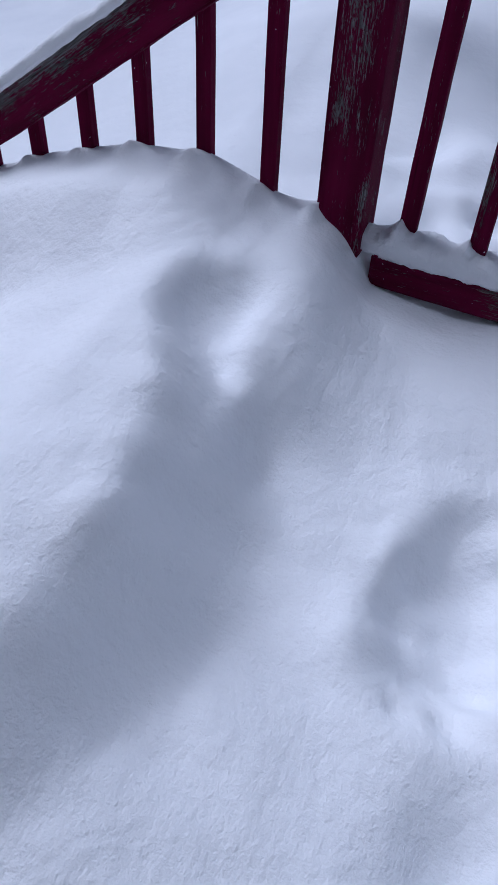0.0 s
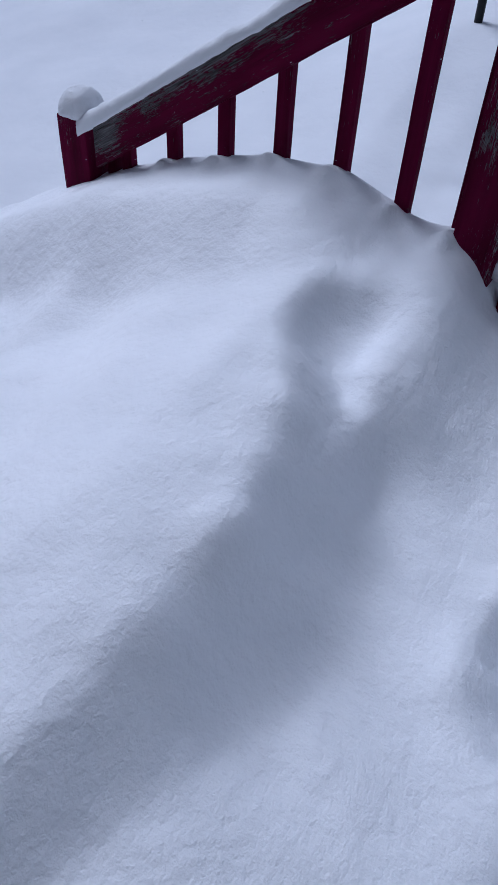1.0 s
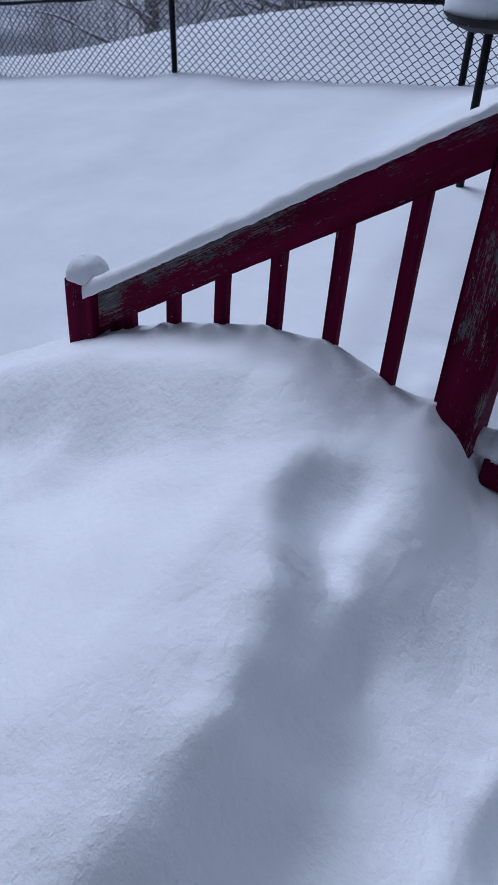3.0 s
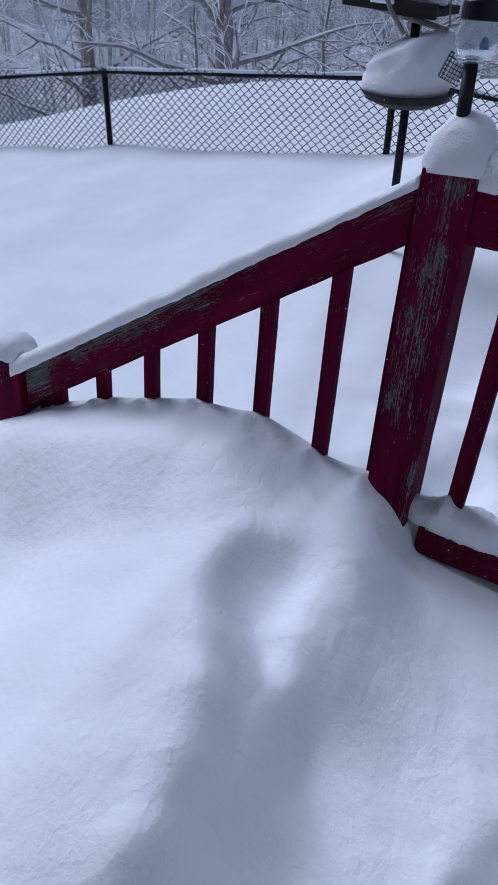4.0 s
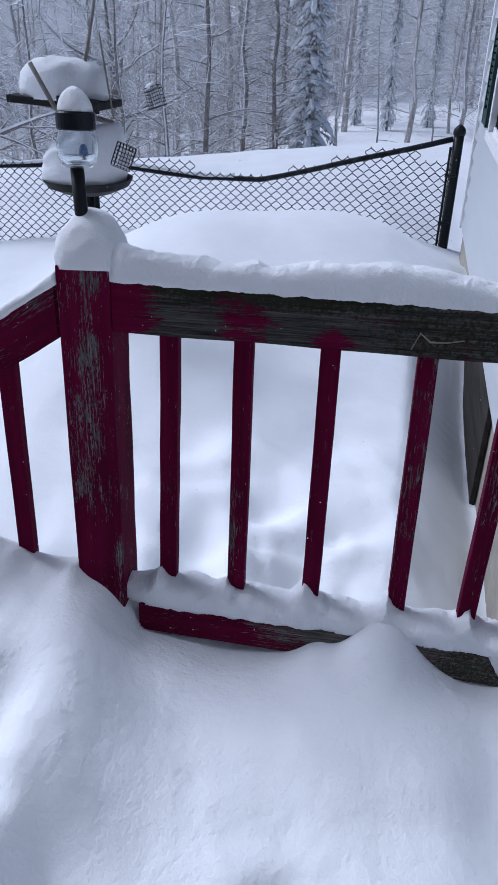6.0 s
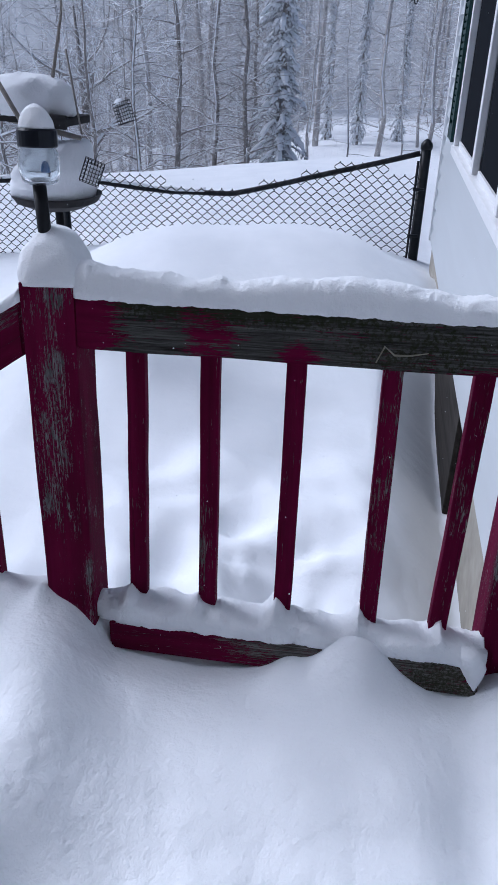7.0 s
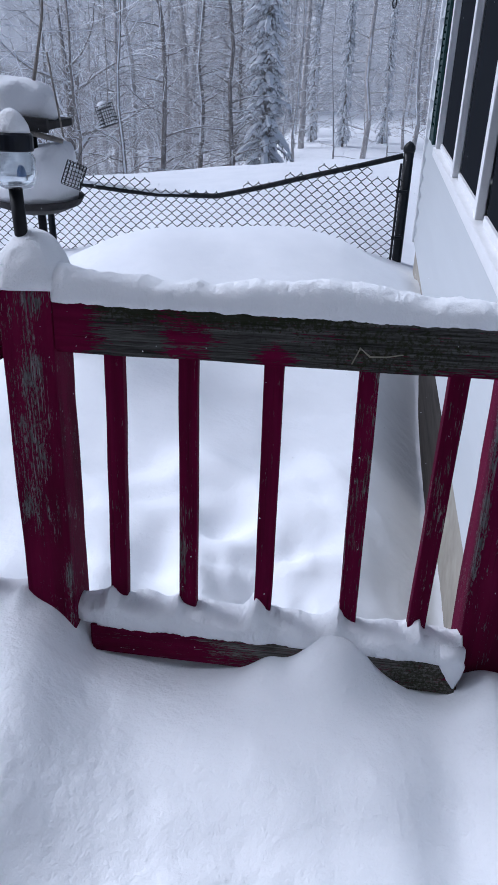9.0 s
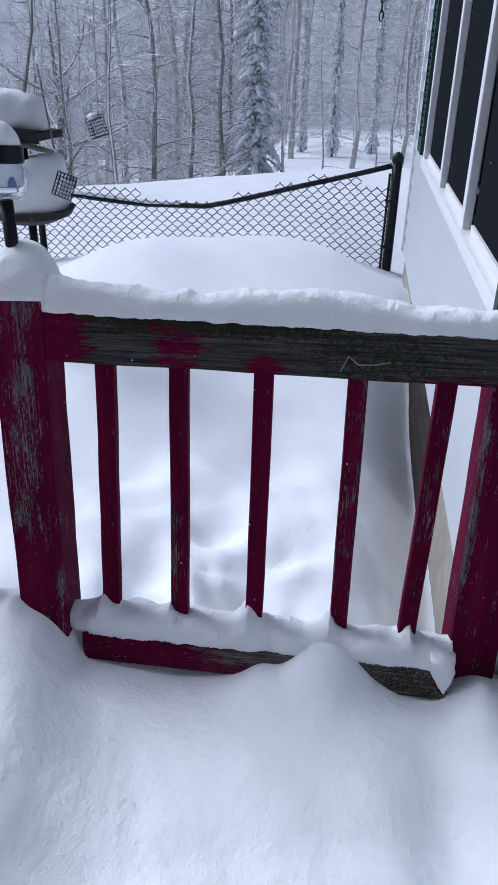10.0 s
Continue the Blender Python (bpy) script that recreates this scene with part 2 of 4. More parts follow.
def dome(cx, cy, rx, ry, z0, height, power=2.4, sides=40, rings=12, rough=0.01, seed=0.0, lean=(0, 0), square=1.0):
    """A rounded heap of snow with an uneven skin; its foot hangs a little past the edge."""
    bm = bmesh.new()
    grid = []
    for i in range(rings + 1):
        f = i / rings
        row = []
        for k in range(sides):
            u = 2 * math.pi * k / sides
            r = max(math.cos(f * math.pi / 2), 0.0) ** (2 / power)
            z = z0 + height * math.sin(f * math.pi / 2) ** (2 / power * 0.9)
            e = square + (1 - square) * f
            cu, su = (math.copysign(abs(q) ** e, q) for q in (math.cos(u), math.sin(u)))
            p = Vector((cx + rx * r * cu + lean[0] * f, cy + ry * r * su + lean[1] * f, z))
            n = noise.noise_vector(p * 14 + Vector((seed, 0, 0)))
            row.append(bm.verts.new(p + n * rough * (1 if i else 0.5) + noise.noise_vector(p * 60) * rough * 0.3))
        grid.append(row)
    for a, b in zip(grid, grid[1:]):
        for k in range(sides):
            bm.faces.new((a[k], a[(k + 1) % sides], b[(k + 1) % sides], b[k]))
    bm.faces.new(grid[0][::-1])
    bmesh.ops.remove_doubles(bm, verts=bm.verts[:], dist=1e-5)
    return bm


def snow_strip(p0, p1, half, height, seed=0.0, steps=150, rough=0.004, taper=0.0):
    """Snow lying along a board from p0 to p1: a swollen section, height(s) metres high, lumpy and frayed at the foot."""
    bm = bmesh.new()
    p0, p1 = Vector(p0), Vector(p1)
    d = (p1 - p0).normalized()
    side = d.cross(Vector((0, 0, 1))).normalized()
    rows = []
    ring = 24
    for i in range(steps + 1):
        s = i / steps
        h = height(s)
        w = half * (1 + 0.16 * noise.noise(Vector((s * 14, seed, 3)))) * (1 - 0.5 * math.exp(-s / taper) if taper else 1)
        row = []
        for k in range(ring + 1):
            u = math.pi * k / ring
            c, q = math.cos(u), math.sin(u)
            bulge = 1 + 0.10 * math.sin(2 * u) ** 2
            p = p0.lerp(p1, s) + side * w * bulge * math.copysign(abs(c) ** 0.72, c) + Vector((0, 0, h * q ** 0.85))
            if k in (0, ring):
                p.z -= 0.002 + 0.003 * noise.noise(Vector((s * 35, seed, k)))
            rough_here = rough * (0.25 + 0.75 * q)
            p += noise.noise_vector(p * 24 + Vector((seed, 0, 0))) * rough_here + noise.noise_vector(p * 75 + Vector((0, seed, 0))) * rough_here * 0.45 + noise.noise_vector(p * 230) * rough * 0.22
            row.append(bm.verts.new(p))
        rows.append(row)
    for a, b in zip(rows, rows[1:]):
        for k in range(ring):
            bm.faces.new((a[k], a[k + 1], b[k + 1], b[k]))
        bm.faces.new((a[ring], a[0], b[0], b[ring]))
    bm.faces.new(rows[0][::-1])
    bm.faces.new(rows[-1])
    return bm


def sheet(name, xs, ys, height, material, soften=0):
    """A smooth surface over a grid, z = height(X, Y)."""
    X, Y = np.meshgrid(xs, ys)
    Z = height(X, Y)
    for _ in range(soften):
        Z = (Z + np.vstack([Z[:1], Z[:-1]]) + np.vstack([Z[1:], Z[-1:]]) + np.hstack([Z[:, :1], Z[:, :-1]]) + np.hstack([Z[:, 1:], Z[:, -1:]])) / 5
    n, m = len(xs), len(ys)
    idx = np.arange(n * m).reshape(m, n)
    faces = np.stack([idx[:-1, :-1], idx[:-1, 1:], idx[1:, 1:], idx[1:, :-1]], -1).reshape(-1, 4)
    me = bpy.data.meshes.new(name)
    me.from_pydata(np.stack([X, Y, Z], -1).reshape(-1, 3).tolist(), [], faces.tolist())
    me.materials.append(material)
    me.polygons.foreach_set("use_smooth", [True] * len(me.polygons))
    return new(name, me)


def smooth(a, b, x):
    t = np.clip((x - a) / (b - a), 0, 1)
    return t * t * (3 - 2 * t)


WAVES = np.random.RandomState(4).uniform(-1, 1, (40, 4))


def rumple(X, Y, size):
    """Soft unevenness of about unit height, features about size metres wide."""
    Z = np.zeros_like(X, dtype=float)
    for a, b, c, d in WAVES:
        Z += np.sin((X * a * 3 + Y * b * 3) / size + 9 * c) * d
    return Z / 4.0


def hump(X, Y, x, y, rx, ry):
    return np.exp(-((X - x) / rx) ** 2 - ((Y - y) / ry) ** 2)


# ---- ground: the yard, the field and the forest floor ----
def ground_height(X, Y):
    along = np.interp(X, [-40, -8, -6, -4.4, -1.9, -0.8, 0, 0.6, 1.2, 3, 40], [-3.0, -0.95, -0.68, -0.45, -0.17, -0.02, 0.02, 0.0, -0.12, -0.2, -0.6])
    near = np.interp(X, [-40, -8, -4, -1.5, -0.7, 0.3, 1, 3], [-3.0, -0.95, -0.55, -0.22, -0.08, -0.03, -0.05, -0.3])
    w = smooth(0.5, 4.4, Y)
    Z = near * (1 - w) + along * w
    Z = Z + 0.34 * np.exp(-((X + 0.1) / 1.2) ** 4 - ((Y - 3.35) / 0.75) ** 2)
    Z = Z + 0.16 * np.exp(-((X + 0.5) / 0.9) ** 2 - ((Y - 2.0) / 0.9) ** 2)
    # the trench along the deck, the trodden hollows and the gap beside the house
    Z = Z - 0.27 * (1 - smooth(0.12, 0.66, Y + 0.10 * np.sin(X * 7) - 0.12 * X)) * smooth(-1.5, -0.5, X)
    Z = Z - 0.08 * hump(X, Y, 0.40, 0.62, 0.09, 0.13) - 0.08 * hump(X, Y, 0.25, 0.95, 0.12, 0.09) - 0.07 * hump(X, Y, 0.05, 0.75, 0.10, 0.10)
    Z = Z - 0.065 * np.exp(-(((X - 0.40) / 0.17) ** 2 + ((Y - 0.66) / 0.17) ** 2 + 0.3 * rumple(X, Y, 0.04)) ** 2) - 0.07 * np.exp(-(((X - 0.08) / 0.1) ** 2 + ((Y - 0.60) / 0.14) ** 2) ** 2)
    Z = Z + 0.010 * rumple(X, Y, 0.065) * smooth(-0.6, -0.2, X) * (1 - smooth(0.9, 1.5, Y))
    Z = Z - 0.06 * hump(X, Y, 0.35, 1.3, 0.15, 0.1) - 0.05 * hump(X, Y, -0.1, 1.2, 0.14, 0.12) + 0.009 * rumple(X, Y, 0.12) * smooth(-1.2, -0.5, X) * (1 - smooth(1.4, 2.2, Y))
    gap = X - 0.046 * Y - 0.915
    bank = np.clip((gap + 0.29) / 0.29, 0, 1) ** 1.1 * smooth(0.05, 0.4, Y) * (1 - smooth(2.0, 3.3, Y))
    Z = Z * (1 - bank) + bank * (-0.31 + 0.003 * rumple(X, Y, 0.022))
    brow = np.interp(X, [-40, -12, -8.2, -7.1, -5.2, -3.5, -1.7, -0.24, 2, 6, 40], [-6.0, -2.1, -1.11, -0.82, -0.43, -0.18, -0.03, 0.07, 0.17, 0.3, 0.5])
    far = smooth(4.8, 7.6, Y)
    Z = Z * (1 - far) + far * brow
    fall = np.interp(Y, [8, 9, 14, 25, 40, 60], [0, 0.06, 1.05, 2.45, 2.9, 3.0])
    Z = Z - fall * (1 + 1.1 * smooth(-1.5, -6, X)) + 2.0 * smooth(60, 170, Y)
    Z = Z + 0.015 * rumple(X, Y, 0.35) * (1 - smooth(5, 12, Y)) + 0.05 * rumple(X, Y, 2.6) * smooth(4.5, 9, Y)
    return Z


gx = np.concatenate([[-400, -250, -150, -90, -60, -45], np.arange(-36, -9, 0.9), np.arange(-9, -1.3, 0.07), np.arange(-1.3, 1.2, 0.024), np.arange(1.2, 2.6, 0.07), np.arange(2.8, 16, 0.8), [20, 30, 45, 70, 120, 250, 400]])
gy = np.concatenate([[-400, -200, -80, -30, -12, -6, -3], np.arange(-2, 0, 0.25), np.arange(0, 2.6, 0.024), np.arange(2.6, 5.2, 0.06), np.arange(5.4, 30, 0.35), np.arange(31, 60, 2), [65, 75, 90, 110, 130, 150, 170, 250, 400]])
tagged(sheet("ground", gx, gy, ground_height, FIELD_SNOW), "snow-covered yard and field running down to woods", "snow", kind="structure")


# ---- deck snow: drifts over the landing and the steps ----
LEAN = 5.0
LEAN_M = pose(0, 0, 0.3) @ pose(0, 0, 0, -LEAN, 0, 0) @ pose(0, 0, -0.3)
BALUSTERS = (0.160, 0.287, 0.433, 0.589, 0.735)
STAIR_BALUSTERS = tuple(-0.018 - 0.1235 - 0.1425 * i for i in range(6)) + (-0.903,)


def deck_height(X, Y):
    rail = np.interp(X, [-2.2, -1.5, -1.05, -0.83, -0.67, -0.55, -0.42, -0.27, -0.19, -0.11, -0.05, 0.0, 0.035, 0.065, 0.09, 0.13, 0.3, 0.5, 0.82, 1.0],
                     [-0.30, -0.06, 0.196, 0.302, 0.360, 0.404, 0.441, 0.454, 0.433, 0.402, 0.400, 0.410, 0.397, 0.372, 0.335, 0.282, 0.262, 0.278, 0.27, 0.29])
    floor = 0.262 + 0.105 * smooth(-0.72, -1.12, Y) * smooth(0.55, 0.0, X)
    ridge = 0.462 - 0.03 * smooth(-0.8, -1.2, Y)
    down = np.interp(X, [-2.2, -1.5, -1.0, -0.75, -0.5, -0.3, -0.16, -0.05, 0.0], [-0.86, -0.66, -0.42, -0.29, -0.18, -0.085, -0.02, 0.0, 0.0])
    # the big drift over the steps breaks off along an edge that bends round a pit by the post
    crest = np.interp(Y, [-2, -1.2, -0.97, -0.8, -0.66, -0.56, -0.49, -0.42, -0.36, -0.28, -0.2, 0], [-0.02, 0.0, 0.018, 0.022, 0.005, -0.02, -0.065, -0.12, -0.145, -0.145, -0.115, -0.07])
    width = np.interp(Y, [-2, -1.15, -0.95, -0.75, -0.6, -0.5, -0.4, 0], [0.11, 0.12, 0.165, 0.21, 0.215, 0.19, 0.12, 0.12])
    low = floor + (0.360 - floor) * smooth(-0.60, -0.44, Y) * (1 - smooth(0.06, 0.15, X))
    u = np.clip((X - crest) / width, 0, 1)
    u = u ** 0.85
    fall = u * u * (3 - 2 * u)
    drift = ridge + down - (ridge - low) * fall
    w = smooth(-0.34, -0.10, Y)
    Z = rail * w + drift * (1 - w)
    # the shoulder of snow that runs out from the post and ends in a knob
    spine = np.interp(Y, [-0.6, -0.44, -0.36, -0.25, -0.12, 0.0], [0.050, 0.046, 0.040, 0.034, 0.022, 0.010])
    top = np.interp(Y, [-0.6, -0.48, -0.38, -0.25, -0.1, 0.0], [0.330, 0.358, 0.380, 0.388, 0.400, 0.397])
    rise = np.exp(-(np.abs(X - spine) / np.where(X > spine, 0.125, 0.075)) ** 2.0) * smooth(-0.53, -0.37, Y) * (1 - smooth(-0.10, 0.0, Y))
    knob = floor - 0.03 + (top - floor + 0.03) * rise - 1.5 * smooth(-0.12, -0.30, X)
    k = 0.014
    Z = k * np.logaddexp(Z / k, knob / k) - k * 0.15
    # dents and lumps down the broken slope
    Z = Z + 0.040 * hump(X, Y, 0.155, -0.24, 0.11, 0.17) + 0.020 * hump(X, Y, 0.14, -0.42, 0.07, 0.08) - 0.012 * hump(X, Y, -0.01, -0.50, 0.05, 0.04) + 0.014 * hump(X, Y, 0.085, -0.56, 0.03, 0.05) - 0.012 * hump(X, Y, 0.10, -0.68, 0.035, 0.05) - 0.008 * hump(X, Y, -0.085, -0.30, 0.04, 0.05)
    Z = Z + 0.010 * hump(X, Y, 0.06, -0.76, 0.03, 0.04) - 0.008 * hump(X, Y, 0.02, -0.42, 0.02, 0.03)
    # the heap that climbs over the bottom rail, and the broad swell before it
    Z = Z + 0.094 * np.exp(-(np.abs(X - 0.59) / np.where(X < 0.59, 0.075, 0.080)) ** 2.2 - ((Y + 0.0) / 0.075) ** 2) + 0.030 * hump(X, Y, 0.465, -0.01, 0.03, 0.05)
    Z = Z + 0.034 * hump(X, Y, 0.50, -0.16, 0.24, 0.16) - 0.040 * hump(X, Y, 0.80, -0.24, 0.07, 0.2) + 0.055 * hump(X, Y, 0.875, -0.02, 0.05, 0.07)
    # where an animal has pushed through: a steep-sided hollow with crumbled rim
    hollow = np.exp(-(((X - 0.475) / 0.095) ** 2 + ((Y + 0.60) / 0.155) ** 2 + 0.25 * rumple(X, Y, 0.03)) ** 2)
    Z = Z - 0.078 * hollow - 0.05 * hump(X, Y, 0.56, -0.92, 0.07, 0.1) + 0.020 * hump(X, Y, 0.35, -0.70, 0.04, 0.06) + 0.016 * hump(X, Y, 0.36, -0.56, 0.025, 0.05)
    # hollows over the buried treads, placed so that their sides fall dark in view
    Z = Z - 0.090 * hump(X, Y, -0.76, -0.78, 0.12, 0.22) - 0.060 * hump(X, Y, -0.32, -1.08, 0.09, 0.13) - 0.030 * hump(X, Y, -0.62, -0.46, 0.16, 0.12)
    Z = Z + 0.012 * np.sin(X * 20 + Y * 9 + 0.6) * smooth(-0.25, -0.5, X) * smooth(-0.1, -0.4, Y)
    for x in STAIR_BALUSTERS[:5]:
        Z = Z + 0.034 * hump(X, Y, x + 0.004, 0.022, 0.013, 0.02)
    Z = Z + 0.052 * hump(X, Y, -0.010, 0.006, 0.013, 0.02)
    Z = Z + 0.0065 * rumple(X, Y, 0.042) * hump(X, Y, 0.07, -0.68, 0.13, 0.28)
    Z = Z + 0.0040 * rumple(X, Y, 0.085) + 0.0018 * rumple(X, Y, 0.035) + 0.0008 * rumple(X, Y, 0.014)
    edge = smooth(0.075, 0.17, Y)
    return Z * (1 - edge) - 0.75 * edge


tagged(sheet("deck_snow", np.arange(-2.2, 0.965, 0.0085), np.arange(-2.2, 0.2, 0.0085), deck_height, SNOW, 4), "deep soft snow drifted over the deck and its steps", "snow", kind="stuff")
deck = thing("deck_landing", "weathered wooden deck landing buried under snow", "deck", kind="structure")
for i in range(13):
    part("plank", box(-0.2, 0.88, -2.2 + i * 0.172, -2.2 + i * 0.172 + 0.165, 0.02, 0.058, 0.003), DECK_WOOD, deck)
part("rim_board", box(-0.2, 0.88, 0.036, 0.075, -0.16, 0.018, 0.003), DECK_WOOD, deck)
for i in range(4):
    part("step", box(-0.5 - i * 0.27, -0.22 - i * 0.27, -1.4, 0.0, -0.12 - i * 0.17, -0.08 - i * 0.17, 0.004), DECK_WOOD, deck)


# ---- railings ----
def post(x0, y0, top, name, parent, wide=0.09):
    return part(name, box(x0, x0 + wide, y0, y0 + wide, -0.35, top, 0.004, 0.0018, 24), POST_PAINT, parent, "maroon post with flaking paint")


def railing_board(name, corners, y0, y1, material, parent, label):
    """A board in the plane of the railing from four (x, z) corners."""
    bm = bmesh.new()
    front = [bm.verts.new((x, y0, z)) for x, z in corners]
    rear = [bm.verts.new((x, y1, z)) for x, z in corners]
    bm.faces.new(front[::-1])
    bm.faces.new(rear)
    for k in range(4):
        bm.faces.new((front[k], front[(k + 1) % 4], rear[(k + 1) % 4], rear[k]))
    bmesh.ops.recalc_face_normals(bm, faces=bm.faces[:])
    bmesh.ops.bevel(bm, geom=bm.edges[:], offset=0.004, segments=2, affect="EDGES")
    long_edges = [e for e in bm.edges if e.calc_length() > 0.4]
    bmesh.ops.subdivide_edges(bm, edges=long_edges, cuts=40)
    for v in bm.verts:
        v.co += noise.noise_vector(Vector((v.co.x * 7, v.co.y * 20, v.co.z * 20))) * 0.0022
    return part(name, bm, material, parent, label)


rail = thing("deck_railing", "old maroon wooden deck railing with flaking paint and snow", "railing", LEAN_M)
post(0.0, 0.0, 1.0, "post", rail)
post(0.824, 0.042, 0.97, "post", rail)
railing_board("top_rail", [(0.088, 0.895), (0.90, 0.893), (0.90, 0.976), (0.088, 0.981)], 0.002, 0.040, TOP_PAINT, rail, "bare mossy grey top rail with traces of red")
railing_board("bottom_rail", [(0.118, 0.290), (0.822, 0.266), (0.822, 0.338), (0.118, 0.353)], 0.0, 0.05, BOTTOM_PAINT, rail, "worn maroon bottom rail")
part("scratch", tube([(0.573, 0.001, 0.906), (0.584, 0.0, 0.933), (0.600, 0.0, 0.920), (0.625, 0.0, 0.921), (0.651, 0.001, 0.926)], [0.0012, 0.0018, 0.0018, 0.0014, 0.0008], 5), CHALK, rail, "pale caret-shaped scratch")
LEANS = (-0.010, -0.001, -0.003, 0.004, -0.011)
for x, d in zip(BALUSTERS, LEANS):
    bm = box(x, x + 0.033, 0.041, 0.066, 0.27, 0.955, 0.003, 0.0012, 16)
    for v in bm.verts:
        v.co.x += d * (0.9 - v.co.z) / 0.5
    part("baluster", bm, BALUSTER_PAINT, rail)

stair_rail = thing("stair_railing", "sloping maroon stair railing with worn paint sinking into snow", "railing", LEAN_M)
railing_board("handrail", [(-0.001, 0.878), (-0.001, 0.974), (-0.906, 0.393), (-0.906, 0.290)], 0.002, 0.040, STAIR_PAINT, stair_rail, "sloping handrail, worn grey along its top")
post(-1.017, 0.0, 0.398, "post", stair_rail)
for x in STAIR_BALUSTERS + (-0.018,):
    top = 0.90 + (x + 0.018) * 0.648
    part("baluster", box(x, x + 0.032, 0.041, 0.064, -0.3 + min(x, 0) * 0.3, top, 0.003, 0.001, 12), BALUSTER_PAINT, stair_rail)


# ---- snow on the railings ----
def rail_snow_height(s):
    swell = 0.016 * math.exp(-((s - 0.55) / 0.16) ** 2) + 0.008 * math.exp(-((s - 0.16) / 0.05) ** 2)
    return 0.036 + 0.022 * math.exp(-s * 13) + swell + 0.008 * noise.noise(Vector((s * 7, 1.3, 0))) + 0.011 * max(0, noise.noise(Vector((s * 19, 4.1, 0))))


def snow_on(parent, bm, label, name="snow_cap"):
    return part(name, bm, RAIL_SNOW, parent, label, True)


snow_on(rail, snow_strip((0.080, 0.024, 0.980), (0.905, 0.024, 0.975), 0.029, rail_snow_height, 2.0, 400, 0.0048, 0.02), "thick lumpy ridge of snow on the deck top rail")
snow_on(stair_rail, snow_strip((0.0, 0.022, 0.970), (-0.95, 0.022, 0.362), 0.027, lambda s: 0.022 + 0.018 * s + 0.007 * noise.noise(Vector((s * 7, 8.3, 0))), 5.0), "band of snow lying along the sloping handrail")
snow_on(rail, dome(0.050, 0.046, 0.057, 0.053, 0.996, 0.086, 1.95, 64, 22, rough=0.008, seed=3, square=0.62), "rounded cone of snow on the corner post")
snow_on(stair_rail, dome(-0.972, 0.045, 0.050, 0.050, 0.397, 0.062, 2.6, 64, 22, rough=0.008, seed=7, square=0.6), "rounded cap of snow on the end post")


def bottom_snow(s):
    x = 0.10 + 0.73 * s
    h = 0.036 + 0.012 * noise.noise(Vector((s * 9, 2.2, 0)))
    for b in BALUSTERS:
        h += 0.032 * math.exp(-abs((x - b - 0.012) / 0.014) ** 1.3)
    return h


snow_on(rail, snow_strip((0.082, 0.044, 0.352), (0.826, 0.040, 0.341), 0.043, bottom_snow, 9.0, 400, 0.0070, 0.03), "ridge of snow along the bottom rail, peaked at each baluster")


snow_on(rail, dome(0.806, 0.010, 0.022, 0.022, 0.372, -0.095, 1.9, 40, 20, 0.010, 21, lean=(0.010, -0.008)), "lump of snow hanging over the rail's end")


# ---- solar jar light on the corner post ----
jar = thing("jar_light", "glass jar lantern with black cap on the corner post", "lantern", LEAN_M @ pose(0.043, 0.030, 1.0))
part("stem", tube([(0.0, 0, 0.0), (-0.006, 0, 0.15)], [0.0105, 0.0105], 14), BLACK_IRON, jar, "black stem", True)
part("glass", lathe([(0.020, 0.145), (0.027, 0.150), (0.031, 0.165), (0.031, 0.188), (0.026, 0.197), (0.024, 0.202), (0.0225, 0.202), (0.0245, 0.196), (0.029, 0.187), (0.029, 0.166), (0.024, 0.152)], 28, (-0.003, 0, 0)), GLASS, jar, "clear ribbed glass jar", True)
part("cap", lathe([(0.0285, 0.198), (0.030, 0.200), (0.030, 0.221), (0.028, 0.224)], 28, (-0.003, 0, 0)), CAP_BLACK, jar, "black screw cap")
part("ornament", dome(0.010, -0.008, 0.007, 0.007, 0.163, 0.016, 2.0, 14, 6, 0.001), BLUE_PLASTIC, jar, "small blue ornament", True)
snow_on(jar, dome(-0.003, 0, 0.027, 0.027, 0.223, 0.036, 1.6, 28, 10, 0.003, 4), "small cone of snow")


# ---- bird feeders ----
feeder = thing("bird_feeder", "black feeder pole with two trays heaped with snow", "bird feeder", pose(-0.668, 1.95, 0))
part("pole", tube([(0.01, 0, -0.5), (0.0, 0, 1.06)], [0.017, 0.017], 12), BLACK_IRON, feeder, "black metal pole", True)
part("lower_tray", lathe([(0.02, 0.715), (0.10, 0.725), (0.165, 0.752), (0.180, 0.775), (0.183, 0.782), (0.176, 0.782), (0.15, 0.765), (0.02, 0.750)], 32), TRAY_WOOD, feeder, "dark round tray")
up = part("upper_tray", box(-0.19, 0.19, -0.12, 0.12, -0.028, 0.0, 0.004), TRAY_WOOD, feeder, "dark wooden tray with low lip")
up.matrix_local = pose(-0.085, 0.05, 1.075, 0, 3, -6)
lip = part("tray_lip", box(0.03, 0.20, -0.128, -0.108, -0.034, 0.016, 0.003), TRAY_WOOD, feeder, "raised wooden lip")
lip.matrix_local = pose(-0.085, 0.05, 1.075, 0, 3, -6)
part("arm", tube([(-0.20, -0.02, 1.065), (0.02, -0.03, 1.02), (0.142, -0.06, 1.0)], [0.011, 0.011, 0.009], 8), STICK_WOOD, feeder, "pale grey wooden arm", True)
part("stick", tube([(-0.14, -0.12, 1.20), (-0.06, -0.13, 1.06), (0.004, -0.13, 0.985)], [0.009, 0.009, 0.008], 8), STICK_WOOD, feeder, "grey stick leaning across the trays", True)
